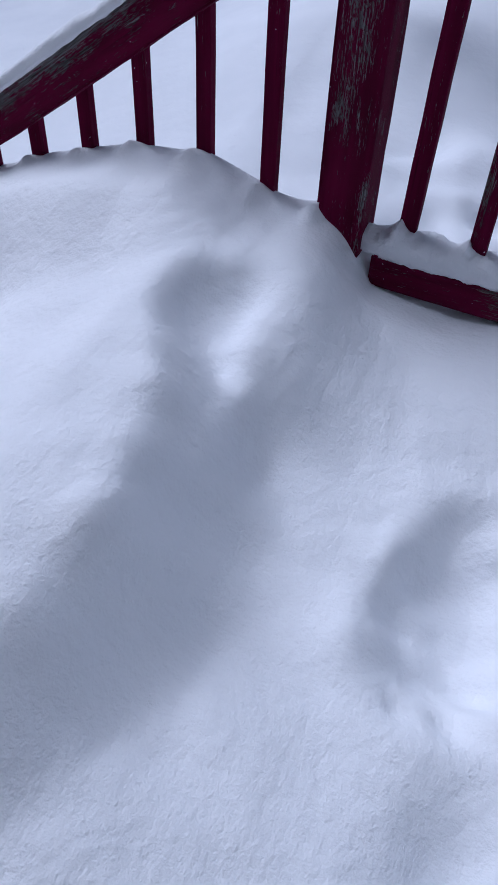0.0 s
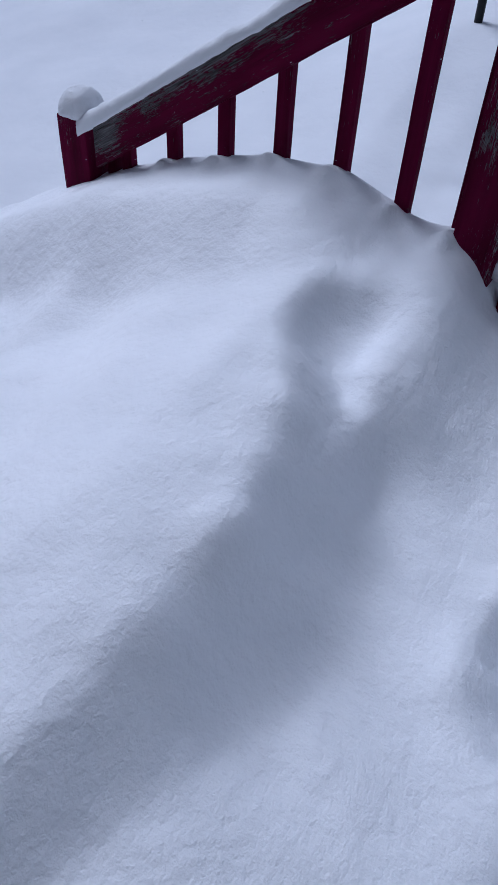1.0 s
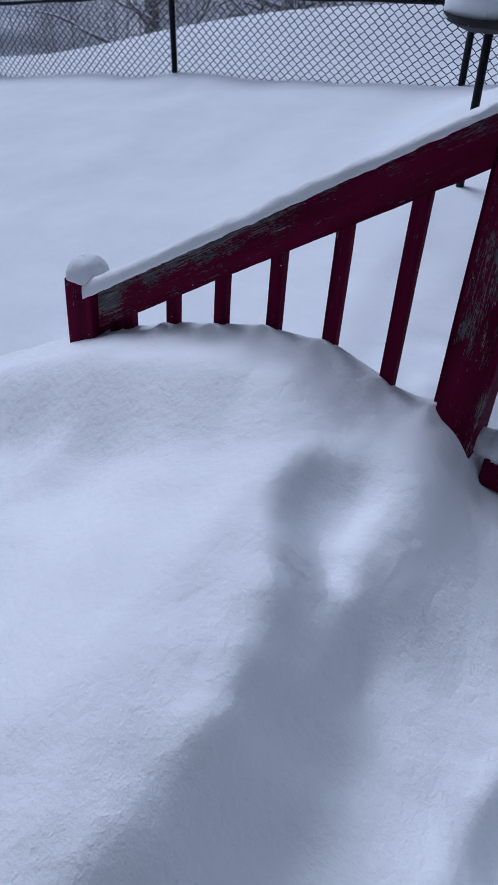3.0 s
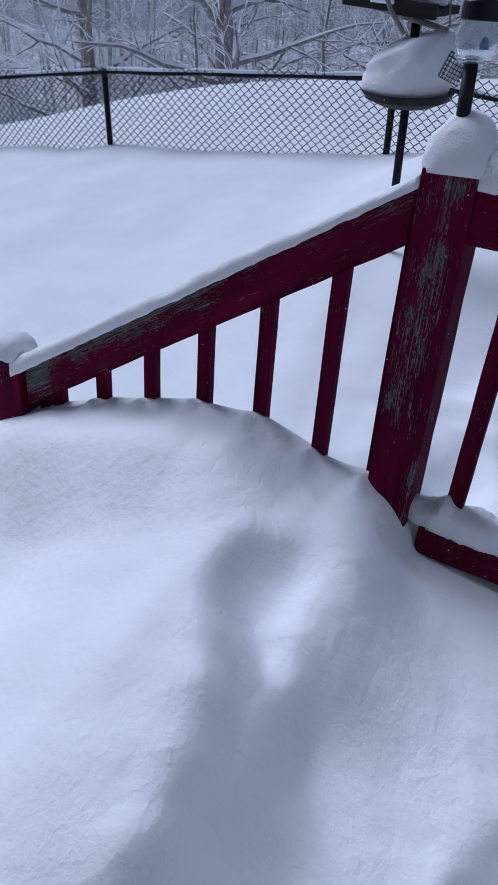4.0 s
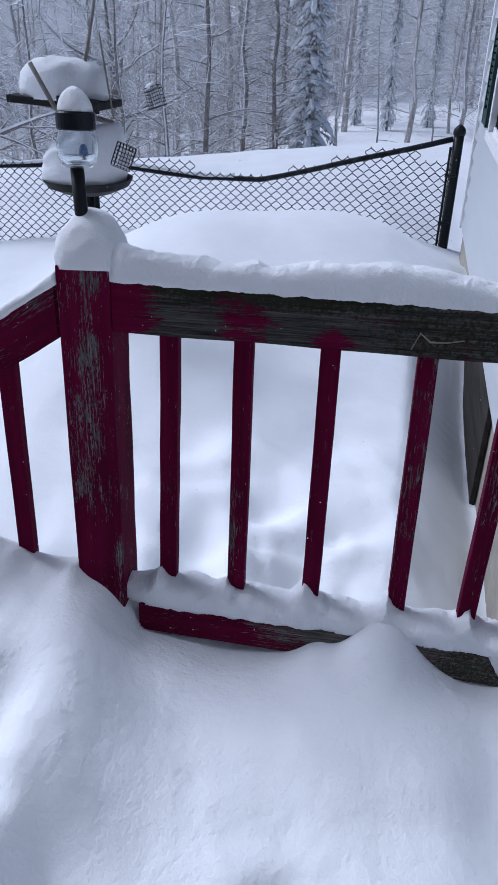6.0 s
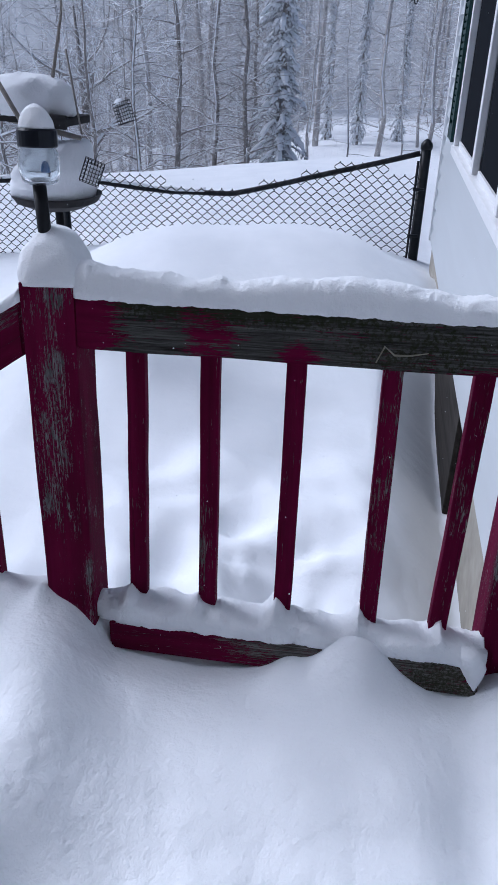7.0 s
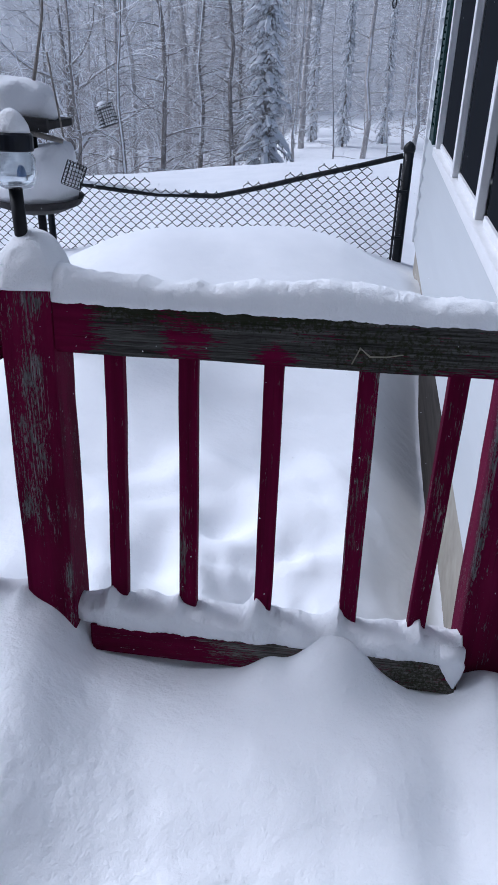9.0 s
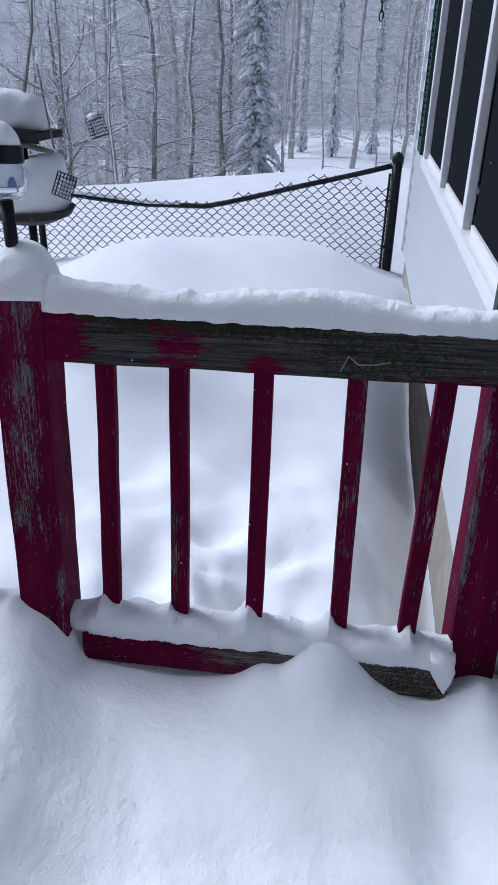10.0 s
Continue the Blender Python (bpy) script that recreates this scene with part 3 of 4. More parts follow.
part("rod", tube([(0.0, 0.05, 1.16), (0.03, 0.05, 1.27), (0.07, 0.05, 1.42), (0.09, 0.05, 1.62)], [0.008, 0.007, 0.005, 0.003], 6), STICK_WOOD, feeder, "thin bowed rod", True)
part("rod", tube([(0.085, 0.02, 1.30), (0.11, 0.0, 1.15), (0.138, -0.03, 1.01)], [0.004, 0.004, 0.004], 6), STICK_WOOD, feeder, "thin bowed rod", True)
heap = dome(-0.012, 0, 0.168, 0.165, 0.765, 0.200, 3.4, 56, 20, rough=0.016, seed=11, lean=(0.03, 0))
for v in heap.verts:
    v.co.z += (v.co.z - 0.765) * 1.5 * v.co.x
snow_on(feeder, heap, "tall heap of snow on the lower tray", "snow_heap")
snow_on(feeder, dome(-0.087, 0.05, 0.180, 0.125, 1.070, 0.145, 2.7, rough=0.012, seed=15), "rounded heap of snow on the upper tray", "snow_heap")


def suet_cage(m, label, snowy):
    cage = thing("suet_feeder", label, "bird feeder", m, "hanging suet feeders")
    w, h, d = 0.036, 0.042, 0.016
    for i in range(7):
        x = -w + 2 * w * i / 6
        for y in (-d, d):
            part("bar", tube([(x, y, -h), (x, y, h)], [0.0013, 0.0013], 5), BLACK_IRON, cage)
        z = -h + 2 * h * i / 6
        part("hoop", tube([(-w, -d, z), (w, -d, z), (w, d, z), (-w, d, z), (-w, -d, z)], [0.0013] * 5, 5), BLACK_IRON, cage)
    part("hanger", tube([(0, 0, h), (0, 0, h + 0.03), (0.004, 0, h + 0.055)], [0.0012] * 3, 5), BLACK_IRON, cage, "thin wire hanger")
    part("suet", box(-w * 0.5, w * 0.8, -d * 0.7, d * 0.7, -h * 0.9, h * 0.6, 0.004, 0.002), SNOW, cage, "snow-packed suet cake")
    if snowy:
        part("snow", dome(-0.008, 0, 0.026, 0.018, h - 0.004, 0.022, 2.2, 18, 7, 0.003), SNOW, cage, "small cap of snow", True)


suet_cage(pose(-0.443, 1.75, 0.900, 0, 22, 20), "tilted wire suet cage hanging under the wooden arm", False)
suet_cage(pose(-0.645, 2.9, 1.012, 0, -18, -15) @ Matrix.Scale(1.15, 4), "wire suet cage capped with snow on a thin line", True)
line = thing("hanging_line", "thin grey line from which a suet cage hangs", "line")
part("wire", tube([(-0.635, 2.9, 1.06), (-0.62, 2.9, 1.6), (-0.66, 2.9, 2.6), (-0.9, 3.0, 3.2)], [0.0018] * 4, 5), STICK_WOOD, line)


# ---- chain-link fence ----
FY = 4.6
fence = thing("chain_link_fence", "black chain-link fence with a sagging top rail", "fence")


# Rail heights fitted to the camera's view, with the fence held straight at FY.
def rail_z(x):
    return float(np.interp(x, [-12, -6.9, -4.4, -1.66, -1.4, -0.8, -0.37, 0.13, 0.62, 1.0], [-0.62, -0.12, 0.195, 0.40, 0.385, 0.33, 0.335, 0.445, 0.575, 0.665]))


def mesh_top(x):
    return float(np.interp(x, [-12, -6.9, -4.4, -1.66, -1.3, -0.95, -0.6, -0.42, -0.15, 0.0, 0.4, 0.62, 1.0], [-0.60, -0.10, 0.205, 0.41, 0.41, 0.40, 0.385, 0.345, 0.40, 0.40, 0.54, 0.555, 0.50]))


def fence_post(x, top, radius, end=False):
    ob = part("post", tube([(x, FY, -1.6), (x + 0.003, FY, top)], [radius, radius], 12), BLACK_VINYL, fence, "black fence post", True)
    cap_bm = lathe([(radius * 1.15, -0.02), (radius * 1.2, 0.0), (radius * 1.1, 0.02), (radius * 0.6, 0.04), (radius * 0.15, 0.05)], 14, (x + 0.003, FY, top))
    part("post_cap", cap_bm, BLACK_VINYL, ob, "", True)


for x in (-9.6, -6.95, -4.40, -1.655):
    fence_post(x, rail_z(x) - 0.02, 0.026)
fence_post(1.035, 0.715, 0.036)
part("top_rail", tube([(x, FY, rail_z(x) + 0.004 * math.sin(x * 7)) for x in np.arange(-11, 1.01, 0.15)], [0.019] * len(np.arange(-11, 1.01, 0.15)), 8), BLACK_VINYL, fence, "black top rail, sagging midway", True)
part("tension_bar", tube([(0.985, FY - 0.03, -0.45), (0.99, FY - 0.03, 0.62)], [0.009, 0.009], 6), BLACK_VINYL, fence)
for z in (0.43, 0.10):
    part("band", tube([(0.975, FY - 0.035, z), (1.05, FY - 0.045, z)], [0.012, 0.012], 6), BLACK_VINYL, fence)
# the diamonds: zigzag wires, each hooked into the next
cell, wire = 0.078, 0.0034
wires = bmesh.new()
for i in range(int((1.0 + 8.2) / cell) + 1):
    x = 0.985 - i * cell
    side_z = 0.36 + round((mesh_top(x) - 0.36) / (0.9 * cell)) * 0.9 * cell + 0.018
    low = ground_height(np.array([x]), np.array([FY]))[0] - 0.15
    pts = []
    k = 0
    while side_z - k * cell * 0.45 > low:
        z = side_z - k * cell * 0.45
        out = 1 if k % 2 else 0
        jut = 0.003 if out else -0.003
        for dz, dx in ((0.07, 0.05), (-0.07, 0.05)):
            pts.append((x + cell * (0.5 * out + (dx - 0.02 if out == 0 else 0.02 - dx)), FY - 0.024 + jut, z + dz * cell))
        k += 1
    if len(pts) > 1:
        tube(pts, [wire] * len(pts), 4, wires)
        mirrored = [(2 * x + 0.0 - p[0], p[1] + 0.001, p[2]) for p in pts]
        tube(mirrored, [wire] * len(pts), 4, wires)
for v in wires.verts:
    v.co += noise.noise_vector(Vector((v.co.x * 1.7, 0, v.co.z * 2.3))) * 0.014
part("chain_link", wires, BLACK_VINYL, fence, "black diamond wire mesh with a frayed top edge")
for x0, x1 in ((-8.0, -4.45), (-4.35, -1.70), (-1.6, -0.55)):
    bm = snow_strip((x0, FY - 0.002, rail_z(x0) + 0.014), (x1, FY - 0.002, rail_z(x1) + 0.014), 0.018, lambda s: 0.022 + 0.012 * noise.noise(Vector((s * 11, x0, 0))), x0, 60, 0.003)
    for v in bm.verts:
        s = (v.co.x - x0) / (x1 - x0)
        v.co.z += rail_z(v.co.x) - (rail_z(x0) + s * (rail_z(x1) - rail_z(x0)))
    snow_on(fence, bm, "thin line of snow on the fence rail")


# ---- house ----
H_TURN = pose(0.915, 0, 0, 0, 0, -math.degrees(math.atan(0.046)))
house = thing("house", "white clapboard house side with dark windows and green shutters", "house", H_TURN)
Y0, Y1 = -3.2, 4.46
WIN = [(0.66, 1.42), (1.50, 2.30), (2.38, 3.36)]
SILL, HEAD = 0.86, 2.05
# the wall's core, in four pieces round the window opening
core = bmesh.new()
for x0, x1, y0, y1, z0, z1 in ((0.03, 0.2, Y0, Y1, 0.13, SILL), (0.03, 0.2, Y0, Y1, HEAD, 2.75), (0.03, 0.2, Y0, WIN[0][0], SILL, HEAD), (0.03, 0.2, WIN[2][1], Y1, SILL, HEAD)):
    b = bmesh.ops.create_cube(core, size=1)
    for v in b["verts"]:
        v.co = Vector((x0 + (v.co.x + 0.5) * (x1 - x0), y0 + (v.co.y + 0.5) * (y1 - y0), z0 + (v.co.z + 0.5) * (z1 - z0)))
part("wall", core, SIDING, house, "white wall")
part("foundation", box(0.03, 0.22, Y0, Y1 - 0.05, -1.2, 0.127), FOUNDATION, house, "tan painted foundation")
part("back_wall", box(0.03, 6.0, Y1 - 0.17, Y1, 0.13, 2.75), SIDING, house)
# Dark sheet in the skirt-board colour, put in for the room's shade.
part("dark_room_sheet", box(0.7, 0.75, Y0, Y1 - 0.2, -0.2, 2.7), SKIRT, house, "dark sheet standing in for the unlit room")


def clapboard(y0, y1, z, h=0.115):
    bm = bmesh.new()
    prof = [(0.028, z + h), (0.006, z), (0.030, z)]
    a = [bm.verts.new((x, y0, zz)) for x, zz in prof]
    b = [bm.verts.new((x, y1, zz)) for x, zz in prof]
    bm.faces.new(a)
    bm.faces.new(b[::-1])
    for k in range(3):
        bm.faces.new((a[k], b[k], b[(k + 1) % 3], a[(k + 1) % 3]))
    bmesh.ops.recalc_face_normals(bm, faces=bm.faces[:])
    return bm


z = 0.13
while z < 2.7:
    if z + 0.115 <= SILL + 0.01 or z >= HEAD:
        part("clapboard", clapboard(Y0, Y1 - 0.06, z), SIDING, house)
    else:
        part("clapboard", clapboard(Y0, WIN[0][0] - 0.02, z), SIDING, house)
        part("clapboard", clapboard(WIN[2][1] + 0.02, Y1 - 0.06, z), SIDING, house)
    z += 0.115
part("corner_board", box(-0.002, 0.06, Y1 - 0.06, Y1 + 0.012, 0.11, 2.75, 0.003), TRIM_WHITE, house, "white corner board")
part("skirt_board", box(0.006, 0.028, 1.50, 3.1, -0.60, 0.122, 0.004, 0.003, 20), SKIRT, house, "weathered dark board against the foundation")

for n, (y0, y1) in enumerate(WIN):
    w = part("window", box(0.0, 0.03, y0 - 0.05, y0 + 0.012, SILL, HEAD, 0.004), TRIM_WHITE, house, "white window frame with dark glass")
    part("frame", box(0.016, 0.05, y0 + 0.008, y1 - 0.05, SILL, SILL + 0.03, 0.003), TRIM_WHITE, w)
    part("frame", box(0.016, 0.05, y0 + 0.008, y1 - 0.05, HEAD - 0.05, HEAD, 0.003), TRIM_WHITE, w)
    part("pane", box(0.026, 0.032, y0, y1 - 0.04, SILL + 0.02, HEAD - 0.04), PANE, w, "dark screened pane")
part("window_sill", box(-0.014, 0.06, WIN[0][0] - 0.06, WIN[2][1] + 0.07, SILL - 0.045, SILL, 0.006), TRIM_WHITE, house, "long white sill")
part("window_trim", box(-0.004, 0.03, WIN[2][1], WIN[2][1] + 0.07, SILL, HEAD, 0.004), TRIM_WHITE, house)


def shutter(y0, y1, z0):
    s = part("shutter", box(-0.022, 0.008, y0, y0 + 0.045, z0, HEAD, 0.003), SHUTTER_GREEN, house, "dark green louvred shutter")
    part("stile", box(-0.022, 0.008, y1 - 0.045, y1, z0, HEAD, 0.003), SHUTTER_GREEN, s)
    for z0_, z1_ in ((z0, z0 + 0.08), (HEAD - 0.08, HEAD)):
        part("shutter_rail", box(-0.020, 0.006, y0 + 0.04, y1 - 0.04, z0_, z1_, 0.003), SHUTTER_GREEN, s)
    for k in range(30):
        zz = z0 + 0.10 + k * (HEAD - z0 - 0.2) / 30
        part("louvre", box(-0.017, 0.002, y0 + 0.042, y1 - 0.042, zz, zz + 0.022, 0.002), SHUTTER_GREEN, s)


shutter(WIN[2][1] + 0.075, WIN[2][1] + 0.36, SILL + 0.01)
shutter(WIN[0][0] - 0.37, WIN[0][0] - 0.065, SILL - 0.09)
# Unseen wall and soffit, added behind the camera to keep light off the deck.
part("unseen_shade_wall", box(-3.4, 0.03, -1.85, -1.70, -1.2, 5.4), SHADE_WALL, house, "unseen brown wall added behind the camera to block light")
part("unseen_shade_soffit", box(-3.4, 0.03, -1.70, -1.3, 5.36, 5.4), TRIM_WHITE, house)
part("soffit", box(-0.45, 0.1, Y0, Y1 + 0.3, 2.72, 2.76, 0.003), TRIM_WHITE, house, "white soffit")
part("fascia", box(-0.47, -0.45, Y0, Y1 + 0.3, 2.70, 2.88, 0.003), TRIM_WHITE, house)
roof_bm = box(-0.5, 6.5, Y0 - 0.2, Y1 + 0.35, 2.88, 2.96)
for v in roof_bm.verts:
    v.co.z += max(0.0, (v.co.x + 0.5)) * 0.35
part("roof", roof_bm, ROOFING, house, "snow-loaded roof edge")


# ---- hanging chain ----
chain = thing("hanging_chain", "short black chain hanging from the eave", "chain")
links = bmesh.new()
for k in range(52):
    zc = 1.462 + k * 0.0245
    u = k % 2 * math.pi / 2
    ring = [(0.668 + 0.006 * math.cos(a) * math.cos(u), 1.6 + 0.006 * math.cos(a) * math.sin(u), zc + 0.015 * math.sin(a)) for a in np.linspace(0, 2 * math.pi, 11)]
    tube(ring, [0.0022] * 11, 5, links)
part("links", links, BLACK_IRON, chain, "black steel links")


# ---- woods ----
def limb(bm, snow_bm, start, direction, length, radius, rng, twigs, droop=0.1, sides=4, snow=0.8):
    pts, rad = [Vector(start)], [radius]
    d = Vector(direction).normalized()
    steps = 6
    for i in range(steps):
        d = (d + Vector((rng.uniform(-1, 1), rng.uniform(-1, 1), rng.uniform(-0.7, 0.9) - droop)) * 0.22).normalized()
        pts.append(pts[-1] + d * length / steps)
        rad.append(radius * (1 - (i + 1) / steps * 0.8))
    tube(pts, rad, sides, bm)
    if snow > 0:
        lying = [p + Vector((0, 0, r * 0.75)) for p, r in zip(pts, rad)]
        tube(lying[1:], [max(r * snow, 0.004) for r in rad[1:]], 3, snow_bm)
    for _ in range(twigs):
        i = rng.randint(1, steps - 1)
        t = (pts[i + 1] - pts[i]).normalized()
        side = t.cross(Vector((rng.uniform(-1, 1), rng.uniform(-1, 1), rng.uniform(-0.2, 1)))).normalized()
        e = pts[i] + (t * 0.8 + side * 0.8) * length * rng.uniform(0.12, 0.34)
        mid = pts[i].lerp(e, 0.5) + Vector((0, 0, rng.uniform(-0.03, 0.06) * length))
        tr = max(rad[i] * 0.36, 0.0045)
        tube([pts[i], mid, e], [tr, tr * 0.8, tr * 0.4], 3, bm)
        if snow > 0 and rng.random() < 0.6:
            tube([q + Vector((0, 0, tr * 0.8)) for q in (pts[i], mid, e)], [tr * snow, tr * snow, tr * 0.4], 3, snow_bm)


def bare_tree(seed, height, radius, limbs, low, spread, bark, label, twigs=5, snow=0.8):
    rng = random.Random(seed)
    tree = thing("bare_tree", label, "tree", group="woods")
    trunk, crown, crust = bmesh.new(), bmesh.new(), bmesh.new()
    pts = [Vector((0, 0, -0.6))]
    for i in range(10):
        pts.append(Vector((pts[-1].x + rng.uniform(-1, 1) * 0.012 * height, pts[-1].y + rng.uniform(-1, 1) * 0.012 * height, height * (i + 1) / 10)))
    rad = [radius * 1.25] + [radius * (1 - 0.85 * (i + 1) / 10) for i in range(10)]
    tube(pts, rad, 8, trunk)
    for k in range(limbs):
        h = low + (height * 0.97 - low) * (k / limbs) ** 1.15
        i = min(int(h / height * 10), 9)
        base = pts[i].lerp(pts[i + 1], h / height * 10 - i) if i else Vector((0, 0, h))
        a = k * 2.4 + rng.uniform(-0.6, 0.6)
        r = max(radius * (1 - 0.85 * h / height) * rng.uniform(0.2, 0.42), 0.010)
        limb(crown, crust, base, (math.cos(a), math.sin(a), rng.uniform(0.05, 0.75)), spread * (1.15 - 0.75 * h / height) * rng.uniform(0.6, 1.2), r, rng, twigs, 0.12, 4, snow)
    for i in range(1, 9):
        p, r = pts[i], rad[i]
        tube([p + Vector((-r * 0.55, -r * 0.45, 0)), pts[i + 1] + Vector((-rad[i + 1] * 0.55, -rad[i + 1] * 0.45, 0))], [r * rng.uniform(0.2, 0.62), rad[i + 1] * rng.uniform(0.2, 0.62)], 5, crust)
    part("trunk", trunk, bark, tree, "grey trunk", True)
    part("crown", crown, bark, tree, "bare twiggy branches")
    part("snow", crust, FIELD_SNOW, tree, "snow lying on the branches")
    return tree


def oak(seed, height, radius, spread):
    """A broad bare tree: heavy rising limbs that fork twice, snow along the top of each."""
    rng = random.Random(seed)
    tree = thing("bare_tree", "broad bare oak with thick snow along its rising limbs", "tree", group="woods")
    trunk, crown, crust = bmesh.new(), bmesh.new(), bmesh.new()
    pts = [Vector((0, 0, -0.6)), Vector((0.03, 0, 0.8)), Vector((-0.05, 0.04, 2.2)), Vector((0.08, 0, 4.0)), Vector((-0.05, -0.1, 6.0)), Vector((0.1, 0, height))]
    rad = [radius * f for f in (1.35, 1.05, 0.95, 0.75, 0.5, 0.12)]
    tube(pts, rad, 10, trunk)

    def grow(start, way, length, r, depth):
        p, d = Vector(start), Vector(way).normalized()
        line, girth = [p.copy()], [r]
        for i in range(7):
            bend = Vector((rng.uniform(-1, 1), rng.uniform(-1, 1), rng.uniform(-0.8, 0.95)))
            d = (d + bend * 0.26).normalized()
            p = p + d * length / 7
            line.append(p.copy())
            girth.append(r * (1 - 0.78 * (i + 1) / 7))
            if depth and i > 0 and rng.random() < 0.85:
                turn = d.cross(Vector((rng.uniform(-1, 1), rng.uniform(-1, 1), rng.uniform(-0.3, 1)))).normalized()
                grow(p, d * 0.8 + turn * 0.8 + Vector((0, 0, 0.12)), length * rng.uniform(0.28, 0.52), max(girth[-1] * 0.55, 0.008), depth - 1)
        tube(line, girth, 5 if depth else 3, crown)
        tube([q + Vector((0, 0, g * 0.8)) for q, g in zip(line, girth)], [max(g * 0.95, 0.014) for g in girth], 4 if depth else 3, crust)

    for k in range(15):
        h = 1.35 + (height * 0.85 - 1.35) * (k / 15) ** 1.1
        a = k * 2.4 + rng.uniform(-0.4, 0.4)
        reach = spread * (1.1 - 0.6 * h / height) * rng.uniform(0.8, 1.15)
        grow((0, 0, h), (math.cos(a), math.sin(a), rng.uniform(0.15, 0.75)), reach, radius * rng.uniform(0.34, 0.52) * (1.1 - 0.7 * h / height), 2)
    part("trunk", trunk, BARK, tree, "dark furrowed trunk", True)
    part("crown", crown, BARK, tree, "bare forking limbs")
    part("snow", crust, FIELD_SNOW, tree, "snow lying along the limbs")
    return tree


def spruce(seed, height, width):
    rng = random.Random(seed)
    tree = thing("spruce", "tall spruce with boughs weighed down by snow", "tree", group="woods")
    trunk, boughs, crust = tube([(0, 0, -0.5), (0.02, 0, height * 0.5), (0, 0, height)], [0.15, 0.10, 0.01], 8), bmesh.new(), bmesh.new()
    n = 230
    for k in range(n):
        f = (k + 0.5) / n
        h = 0.15 + (height - 0.2) * f
        reach = width * (1 - f) ** 0.6 * rng.uniform(0.35, 1.2) + 0.05
        a = k * 2.39996 + rng.uniform(-0.5, 0.5)
        out = Vector((math.cos(a), math.sin(a), 0))
        droop = rng.uniform(0.3, 0.8)

        def at(s):
            return Vector((0, 0, h)) + out * reach * s + Vector((0, 0, 0.10 * s - droop * reach * s * s))

        tube([at(q) for q in (0, 0.3, 0.6, 0.85, 1.0)], [0.02, 0.035, 0.04, 0.03, 0.008], 5, boughs, 0.55)
        side = Vector((-out.y, out.x, 0))
        for j in range(14):
            s = rng.uniform(0.2, 1.0)
            p = at(s)
            e = p + side * rng.choice((-1, 1)) * rng.uniform(0.05, 0.22) + out * rng.uniform(0.0, 0.10) + Vector((0, 0, -rng.uniform(0.04, 0.22)))
            tube([p, p.lerp(e, 0.5) + Vector((0, 0, 0.02)), e], [0.013, 0.016, 0.004], 3, boughs)
            if rng.random() < 0.9:
                c = p.lerp(e, rng.uniform(0.0, 0.5)) + Vector((0, 0, 0.03)) + out * 0.02
                q = c + (e - p) * rng.uniform(0.3, 0.6)
                tube([c, c.lerp(q, 0.5) + Vector((0, 0, 0.02)), q], [0.02, rng.uniform(0.030, 0.062), 0.010], 4, crust, 0.8)
        if rng.random() < 0.9:
            top = [at(q) + Vector((0, 0, 0.04)) + out * 0.015 for q in (0.25, 0.6, 0.85, 1.0)]
            tube(top, [0.05, rng.uniform(0.06, 0.12), rng.uniform(0.06, 0.12), 0.03], 5, crust, 0.75)
    part("trunk", trunk, BARK, tree)
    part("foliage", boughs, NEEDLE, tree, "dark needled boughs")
    part("snow", crust, FIELD_SNOW, tree, "clumps of snow on the boughs")
    return tree


def stand(ob, x, y, turn=0.0, size=1.0):
    z = float(ground_height(np.array([x]), np.array([y]))[0])
    ob.matrix_world = pose(x, y, z, 0, 0, turn) @ Matrix.Scale(size, 4)


def stand_copy(ob, x, y, turn, size):
    z = float(ground_height(np.array([x]), np.array([y]))[0])
    c = copy_thing(ob, pose(x, y, z, 0, 0, turn))
    c.scale = (size, size, size)
    return c


rng = random.Random(12)
near_label = "bare dark tree with snow along its spreading branches"
far_label = "slender bare forest tree with snow on it, bark paled for haze"
NEAR = [oak(3, 9.0, 0.25, 4.6), bare_tree(5, 10.0, 0.082, 60, 0.8, 2.0, BARK, near_label, 10, 0.95)]
FAR = [bare_tree(21, 13.0, 0.13, 46, 1.3, 1.9, HAZE_BARK, far_label, 6), bare_tree(22, 14.0, 0.10, 46, 0.9, 1.5, HAZE_BARK, far_label, 6), bare_tree(23, 10.0, 0.055, 28, 0.6, 1.2, HAZE_BARK, far_label, 5), bare_tree(24, 7.0, 0.03, 14, 0.5, 0.8, HAZE_BARK, far_label, 4)]
stand(NEAR[0], -11.2, 17.8, 40)
stand(NEAR[1], -3.6, 22.0, 10)
taken = [(-11.2, 17.8), (-3.6, 22.0)]
for x, y, turn, size in ((-17.5, 19.5, 100, 1.1), (-7.3, 21.5, 200, 0.8), (-14.5, 23.0, 310, 1.0)):
    stand_copy(NEAR[0], x, y, turn, size)
    taken.append((x, y))
for x, y, turn, size in ((-5.0, 19.0, 60, 0.9), (-5.9, 18.6, 160, 0.8), (-4.35, 20.2, 250, 1.05), (-9.0, 19.2, 20, 0.9), (-8.2, 22.5, 90, 1.0), (-13.2, 20.0, 140, 1.0), (-2.5, 21.5, 200, 0.9), (-2.05, 23.5, 30, 1.0), (-3.0, 25.0, 300, 1.0)):
    stand_copy(NEAR[1], x, y, turn, size)
    taken.append((x, y))
stand(FAR[0], -6.5, 26.0, 0)
stand(FAR[1], 1.5, 30.0, 50)
stand(FAR[2], -1.0, 27.0, 80)
taken += [(-6.5, 26.0), (1.5, 30.0), (-1.0, 27.0)]
fir = spruce(8, 9.5, 0.85)
stand(fir, -1.62, 22.4)
taken.append((-1.62, 22.4))
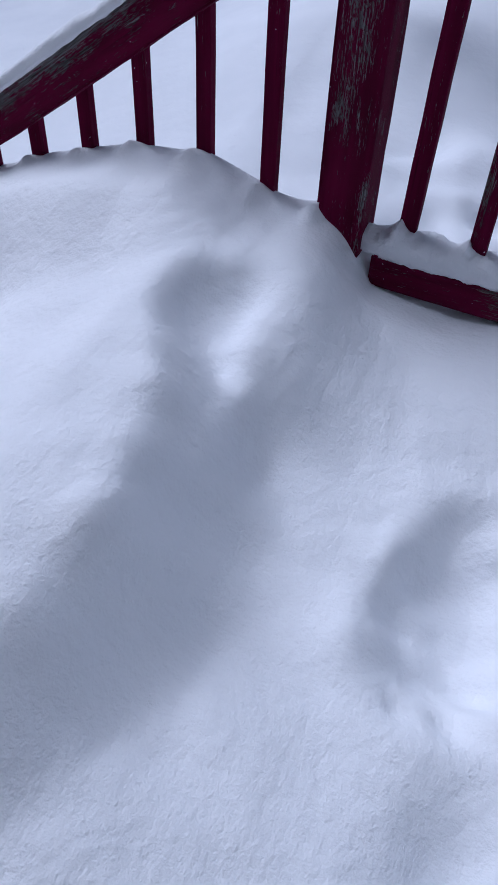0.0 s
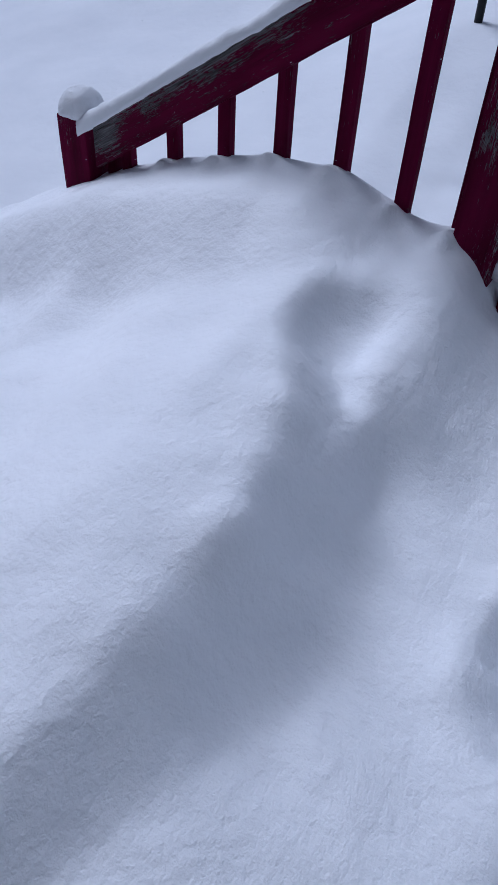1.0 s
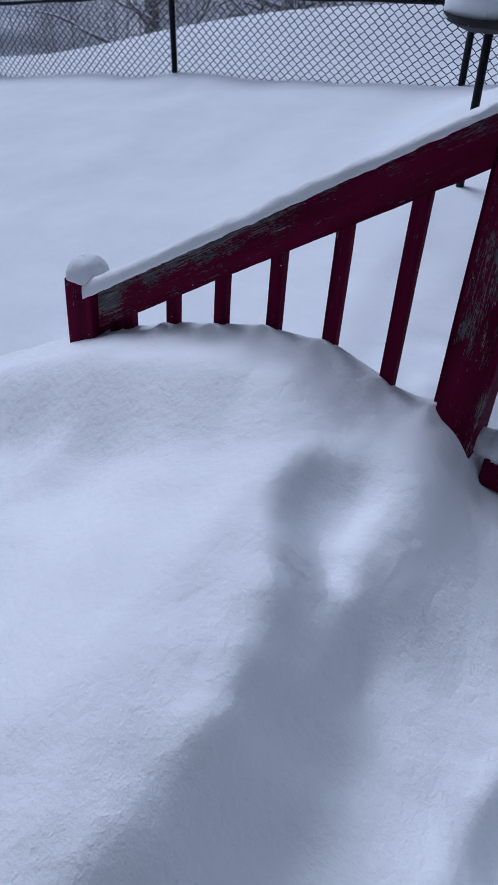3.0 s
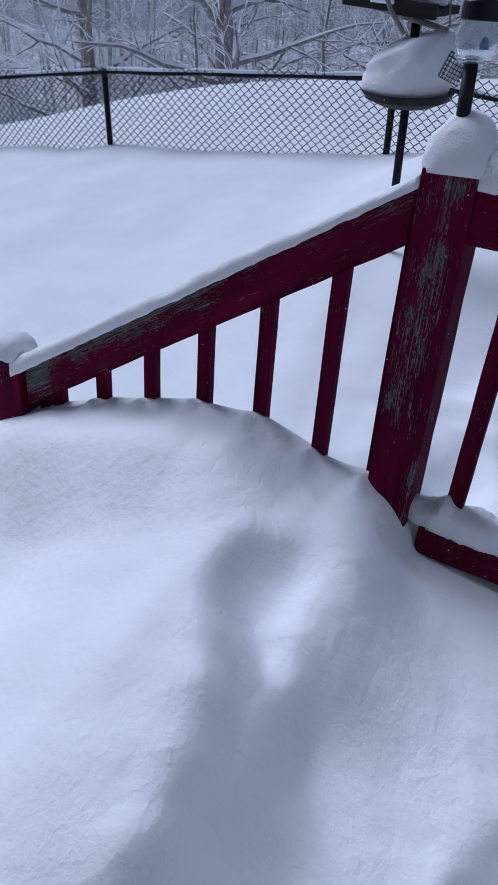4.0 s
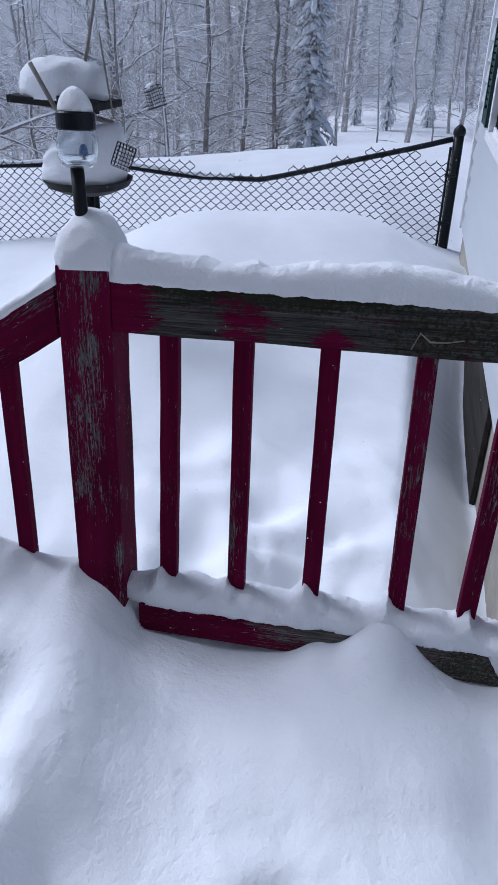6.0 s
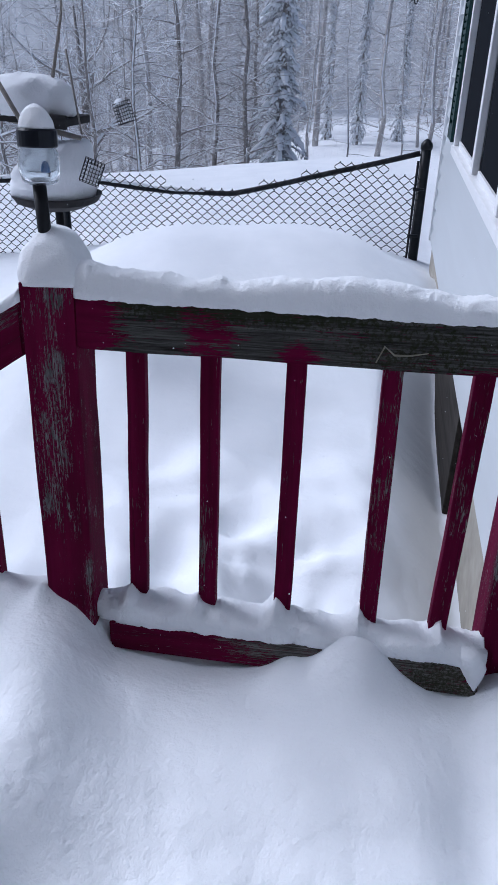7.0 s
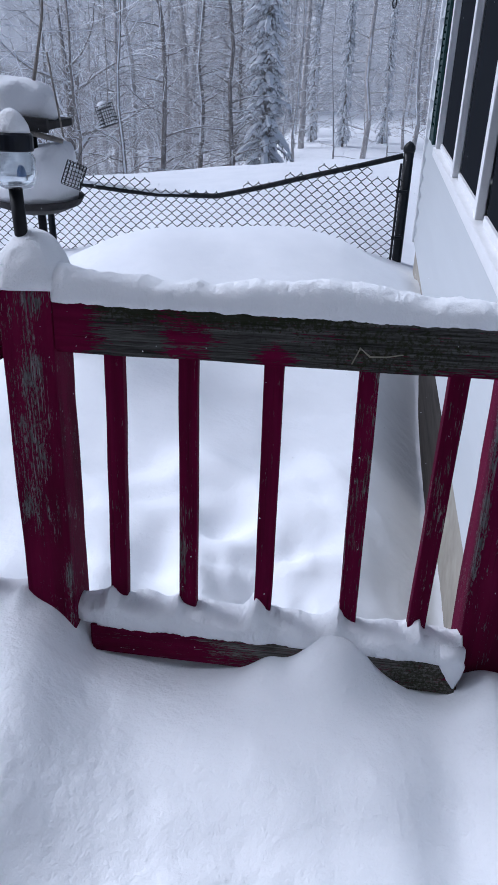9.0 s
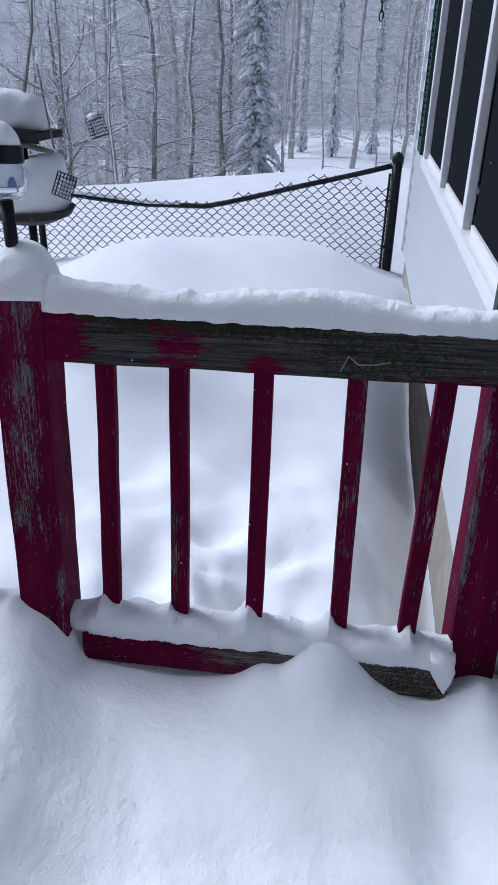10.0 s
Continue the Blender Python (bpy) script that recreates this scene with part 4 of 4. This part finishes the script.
for x, y, turn, size in ((0.75, 34.0, 120, 0.72), (-0.75, 37.0, 40, 0.62), (2.6, 36.0, 200, 0.66)):
    c = stand_copy(fir, x, y, turn, size)
    c.scale = (size * 0.6, size * 0.6, size * 1.2)
    taken.append((x, y))
stand_copy(FAR[3], 0.4, 24.0, 10, 1.0)
stand(FAR[3], 2.2, 25.0, 50, 1.0)
count = 0
while count < 250:
    y = 18.5 + 38 * rng.random() ** 0.8
    x = rng.uniform(-1.35 * y + 3, 0.30 * y)
    if x > -1.0 and y < 29 or any((x - a) ** 2 + (y - b) ** 2 < 0.3 for a, b in taken):
        continue
    taken.append((x, y))
    stand_copy(FAR[(0, 3, 1, 2, 3, 2)[count % 6]], x, y, rng.uniform(0, 360), rng.uniform(0.75, 1.15))
    count += 1


def sprays(name, material, label, seed, thick, lift, chance):
    """Fine outer twigs of all the trees, two slim bends each, too many to count."""
    r = np.random.RandomState(seed)
    verts, faces = [], []
    for x, y in taken:
        g = float(ground_height(np.array([x]), np.array([y]))[0])
        for _ in range(90):
            a, h, n = r.uniform(0, 6.283), r.uniform(0.4, 8.0), r.uniform(0.5, 1.5)
            up = r.uniform(-0.15, 0.75)
            if r.uniform() > chance:
                continue
            out = np.array([math.cos(a), math.sin(a), up])
            p0 = np.array([x, y, g + h]) + out * n * r.uniform(0.15, 0.9)
            p1 = p0 + out * n * 0.5 + r.uniform(-0.1, 0.1, 3)
            p2 = p1 + out * n * 0.5 + r.uniform(-0.18, 0.18, 3)
            side = np.array([-math.sin(a), math.cos(a), 0]) * thick
            i = len(verts)
            for p, f in ((p0, 1.0), (p1, 0.8), (p2, 0.35)):
                p = p + np.array([0, 0, lift])
                verts += [p + side * f, p - side * f, p + np.array([0, 0, thick * 1.6 * f])]
            for k in (0, 3):
                for u, v_ in ((0, 1), (1, 2), (2, 0)):
                    faces.append((i + k + u, i + k + v_, i + k + 3 + v_, i + k + 3 + u))
    me = bpy.data.meshes.new(name)
    me.from_pydata([tuple(p) for p in verts], [], faces)
    me.materials.append(material)
    return tagged(new(name, me), label, "twigs", kind="stuff")


sprays("twigs", HAZE_BARK, "fine grey outer twigs of the woods", 77, 0.007, 0.0, 1.0)
sprays("twig_snow", FIELD_SNOW, "snow lying on the fine twigs", 77, 0.008, 0.009, 0.62)

# backdrop sheet of the far woods: haze and daylight put into its glowing colour
bd, bt, bb = mat("glowing_far_woods", 1.0)
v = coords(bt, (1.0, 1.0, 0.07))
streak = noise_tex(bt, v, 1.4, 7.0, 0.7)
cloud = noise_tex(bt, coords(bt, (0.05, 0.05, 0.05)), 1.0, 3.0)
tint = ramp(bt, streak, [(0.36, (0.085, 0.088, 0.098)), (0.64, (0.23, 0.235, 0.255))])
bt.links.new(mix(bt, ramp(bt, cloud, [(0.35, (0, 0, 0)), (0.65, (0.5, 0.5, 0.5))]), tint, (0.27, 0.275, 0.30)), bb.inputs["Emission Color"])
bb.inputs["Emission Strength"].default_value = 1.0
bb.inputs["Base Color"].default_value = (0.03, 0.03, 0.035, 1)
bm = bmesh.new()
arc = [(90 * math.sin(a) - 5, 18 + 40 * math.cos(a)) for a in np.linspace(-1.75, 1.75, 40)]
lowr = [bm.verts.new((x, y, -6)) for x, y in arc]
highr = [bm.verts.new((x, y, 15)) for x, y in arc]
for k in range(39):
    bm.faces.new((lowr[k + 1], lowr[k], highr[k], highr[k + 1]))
tagged(mesh_object("backdrop", bm, bd), "glowing backdrop sheet coloured as hazy distant woods", "woods", kind="structure")


# ---- falling snow ----
def flakes(name, n, seed, place, low, high, label):
    r = np.random.RandomState(seed)
    corner = np.array([(1, 0, -0.7), (-1, 0, -0.7), (0, 1, 0.7), (0, -1, 0.7)]) * 0.6
    tri = np.array([(0, 1, 2), (0, 3, 1), (0, 2, 3), (1, 3, 2)])
    centres = np.array([place(*u) for u in r.uniform(0, 1, (n, 3))])
    size = r.uniform(low, high, (n, 1, 1))
    verts = (centres[:, None, :] + corner[None] * size).reshape(-1, 3)
    faces = (tri[None] + 4 * np.arange(n)[:, None, None]).reshape(-1, 3)
    me = bpy.data.meshes.new(name)
    me.from_pydata(verts.tolist(), [], faces.tolist())
    me.materials.append(FIELD_SNOW)
    return tagged(new(name, me), label, "snowfall", kind="stuff")


def far_place(a, b, c):
    y = 6.0 + 20 * b
    return ((a * 1.45 - 1.15) * (y + 2.5), y, -1.0 + c * (2.0 + 0.22 * y))


flakes("falling_snow", 170000, 31, far_place, 0.004, 0.009, "dense snowfall drifting before the woods")
flakes("falling_snow", 1800, 32, lambda a, b, c: (-1.6 + 2.4 * a, -0.45 + 3.6 * b * b, 0.15 + 1.6 * c), 0.0006, 0.0015, "loose snowflakes falling round the deck")
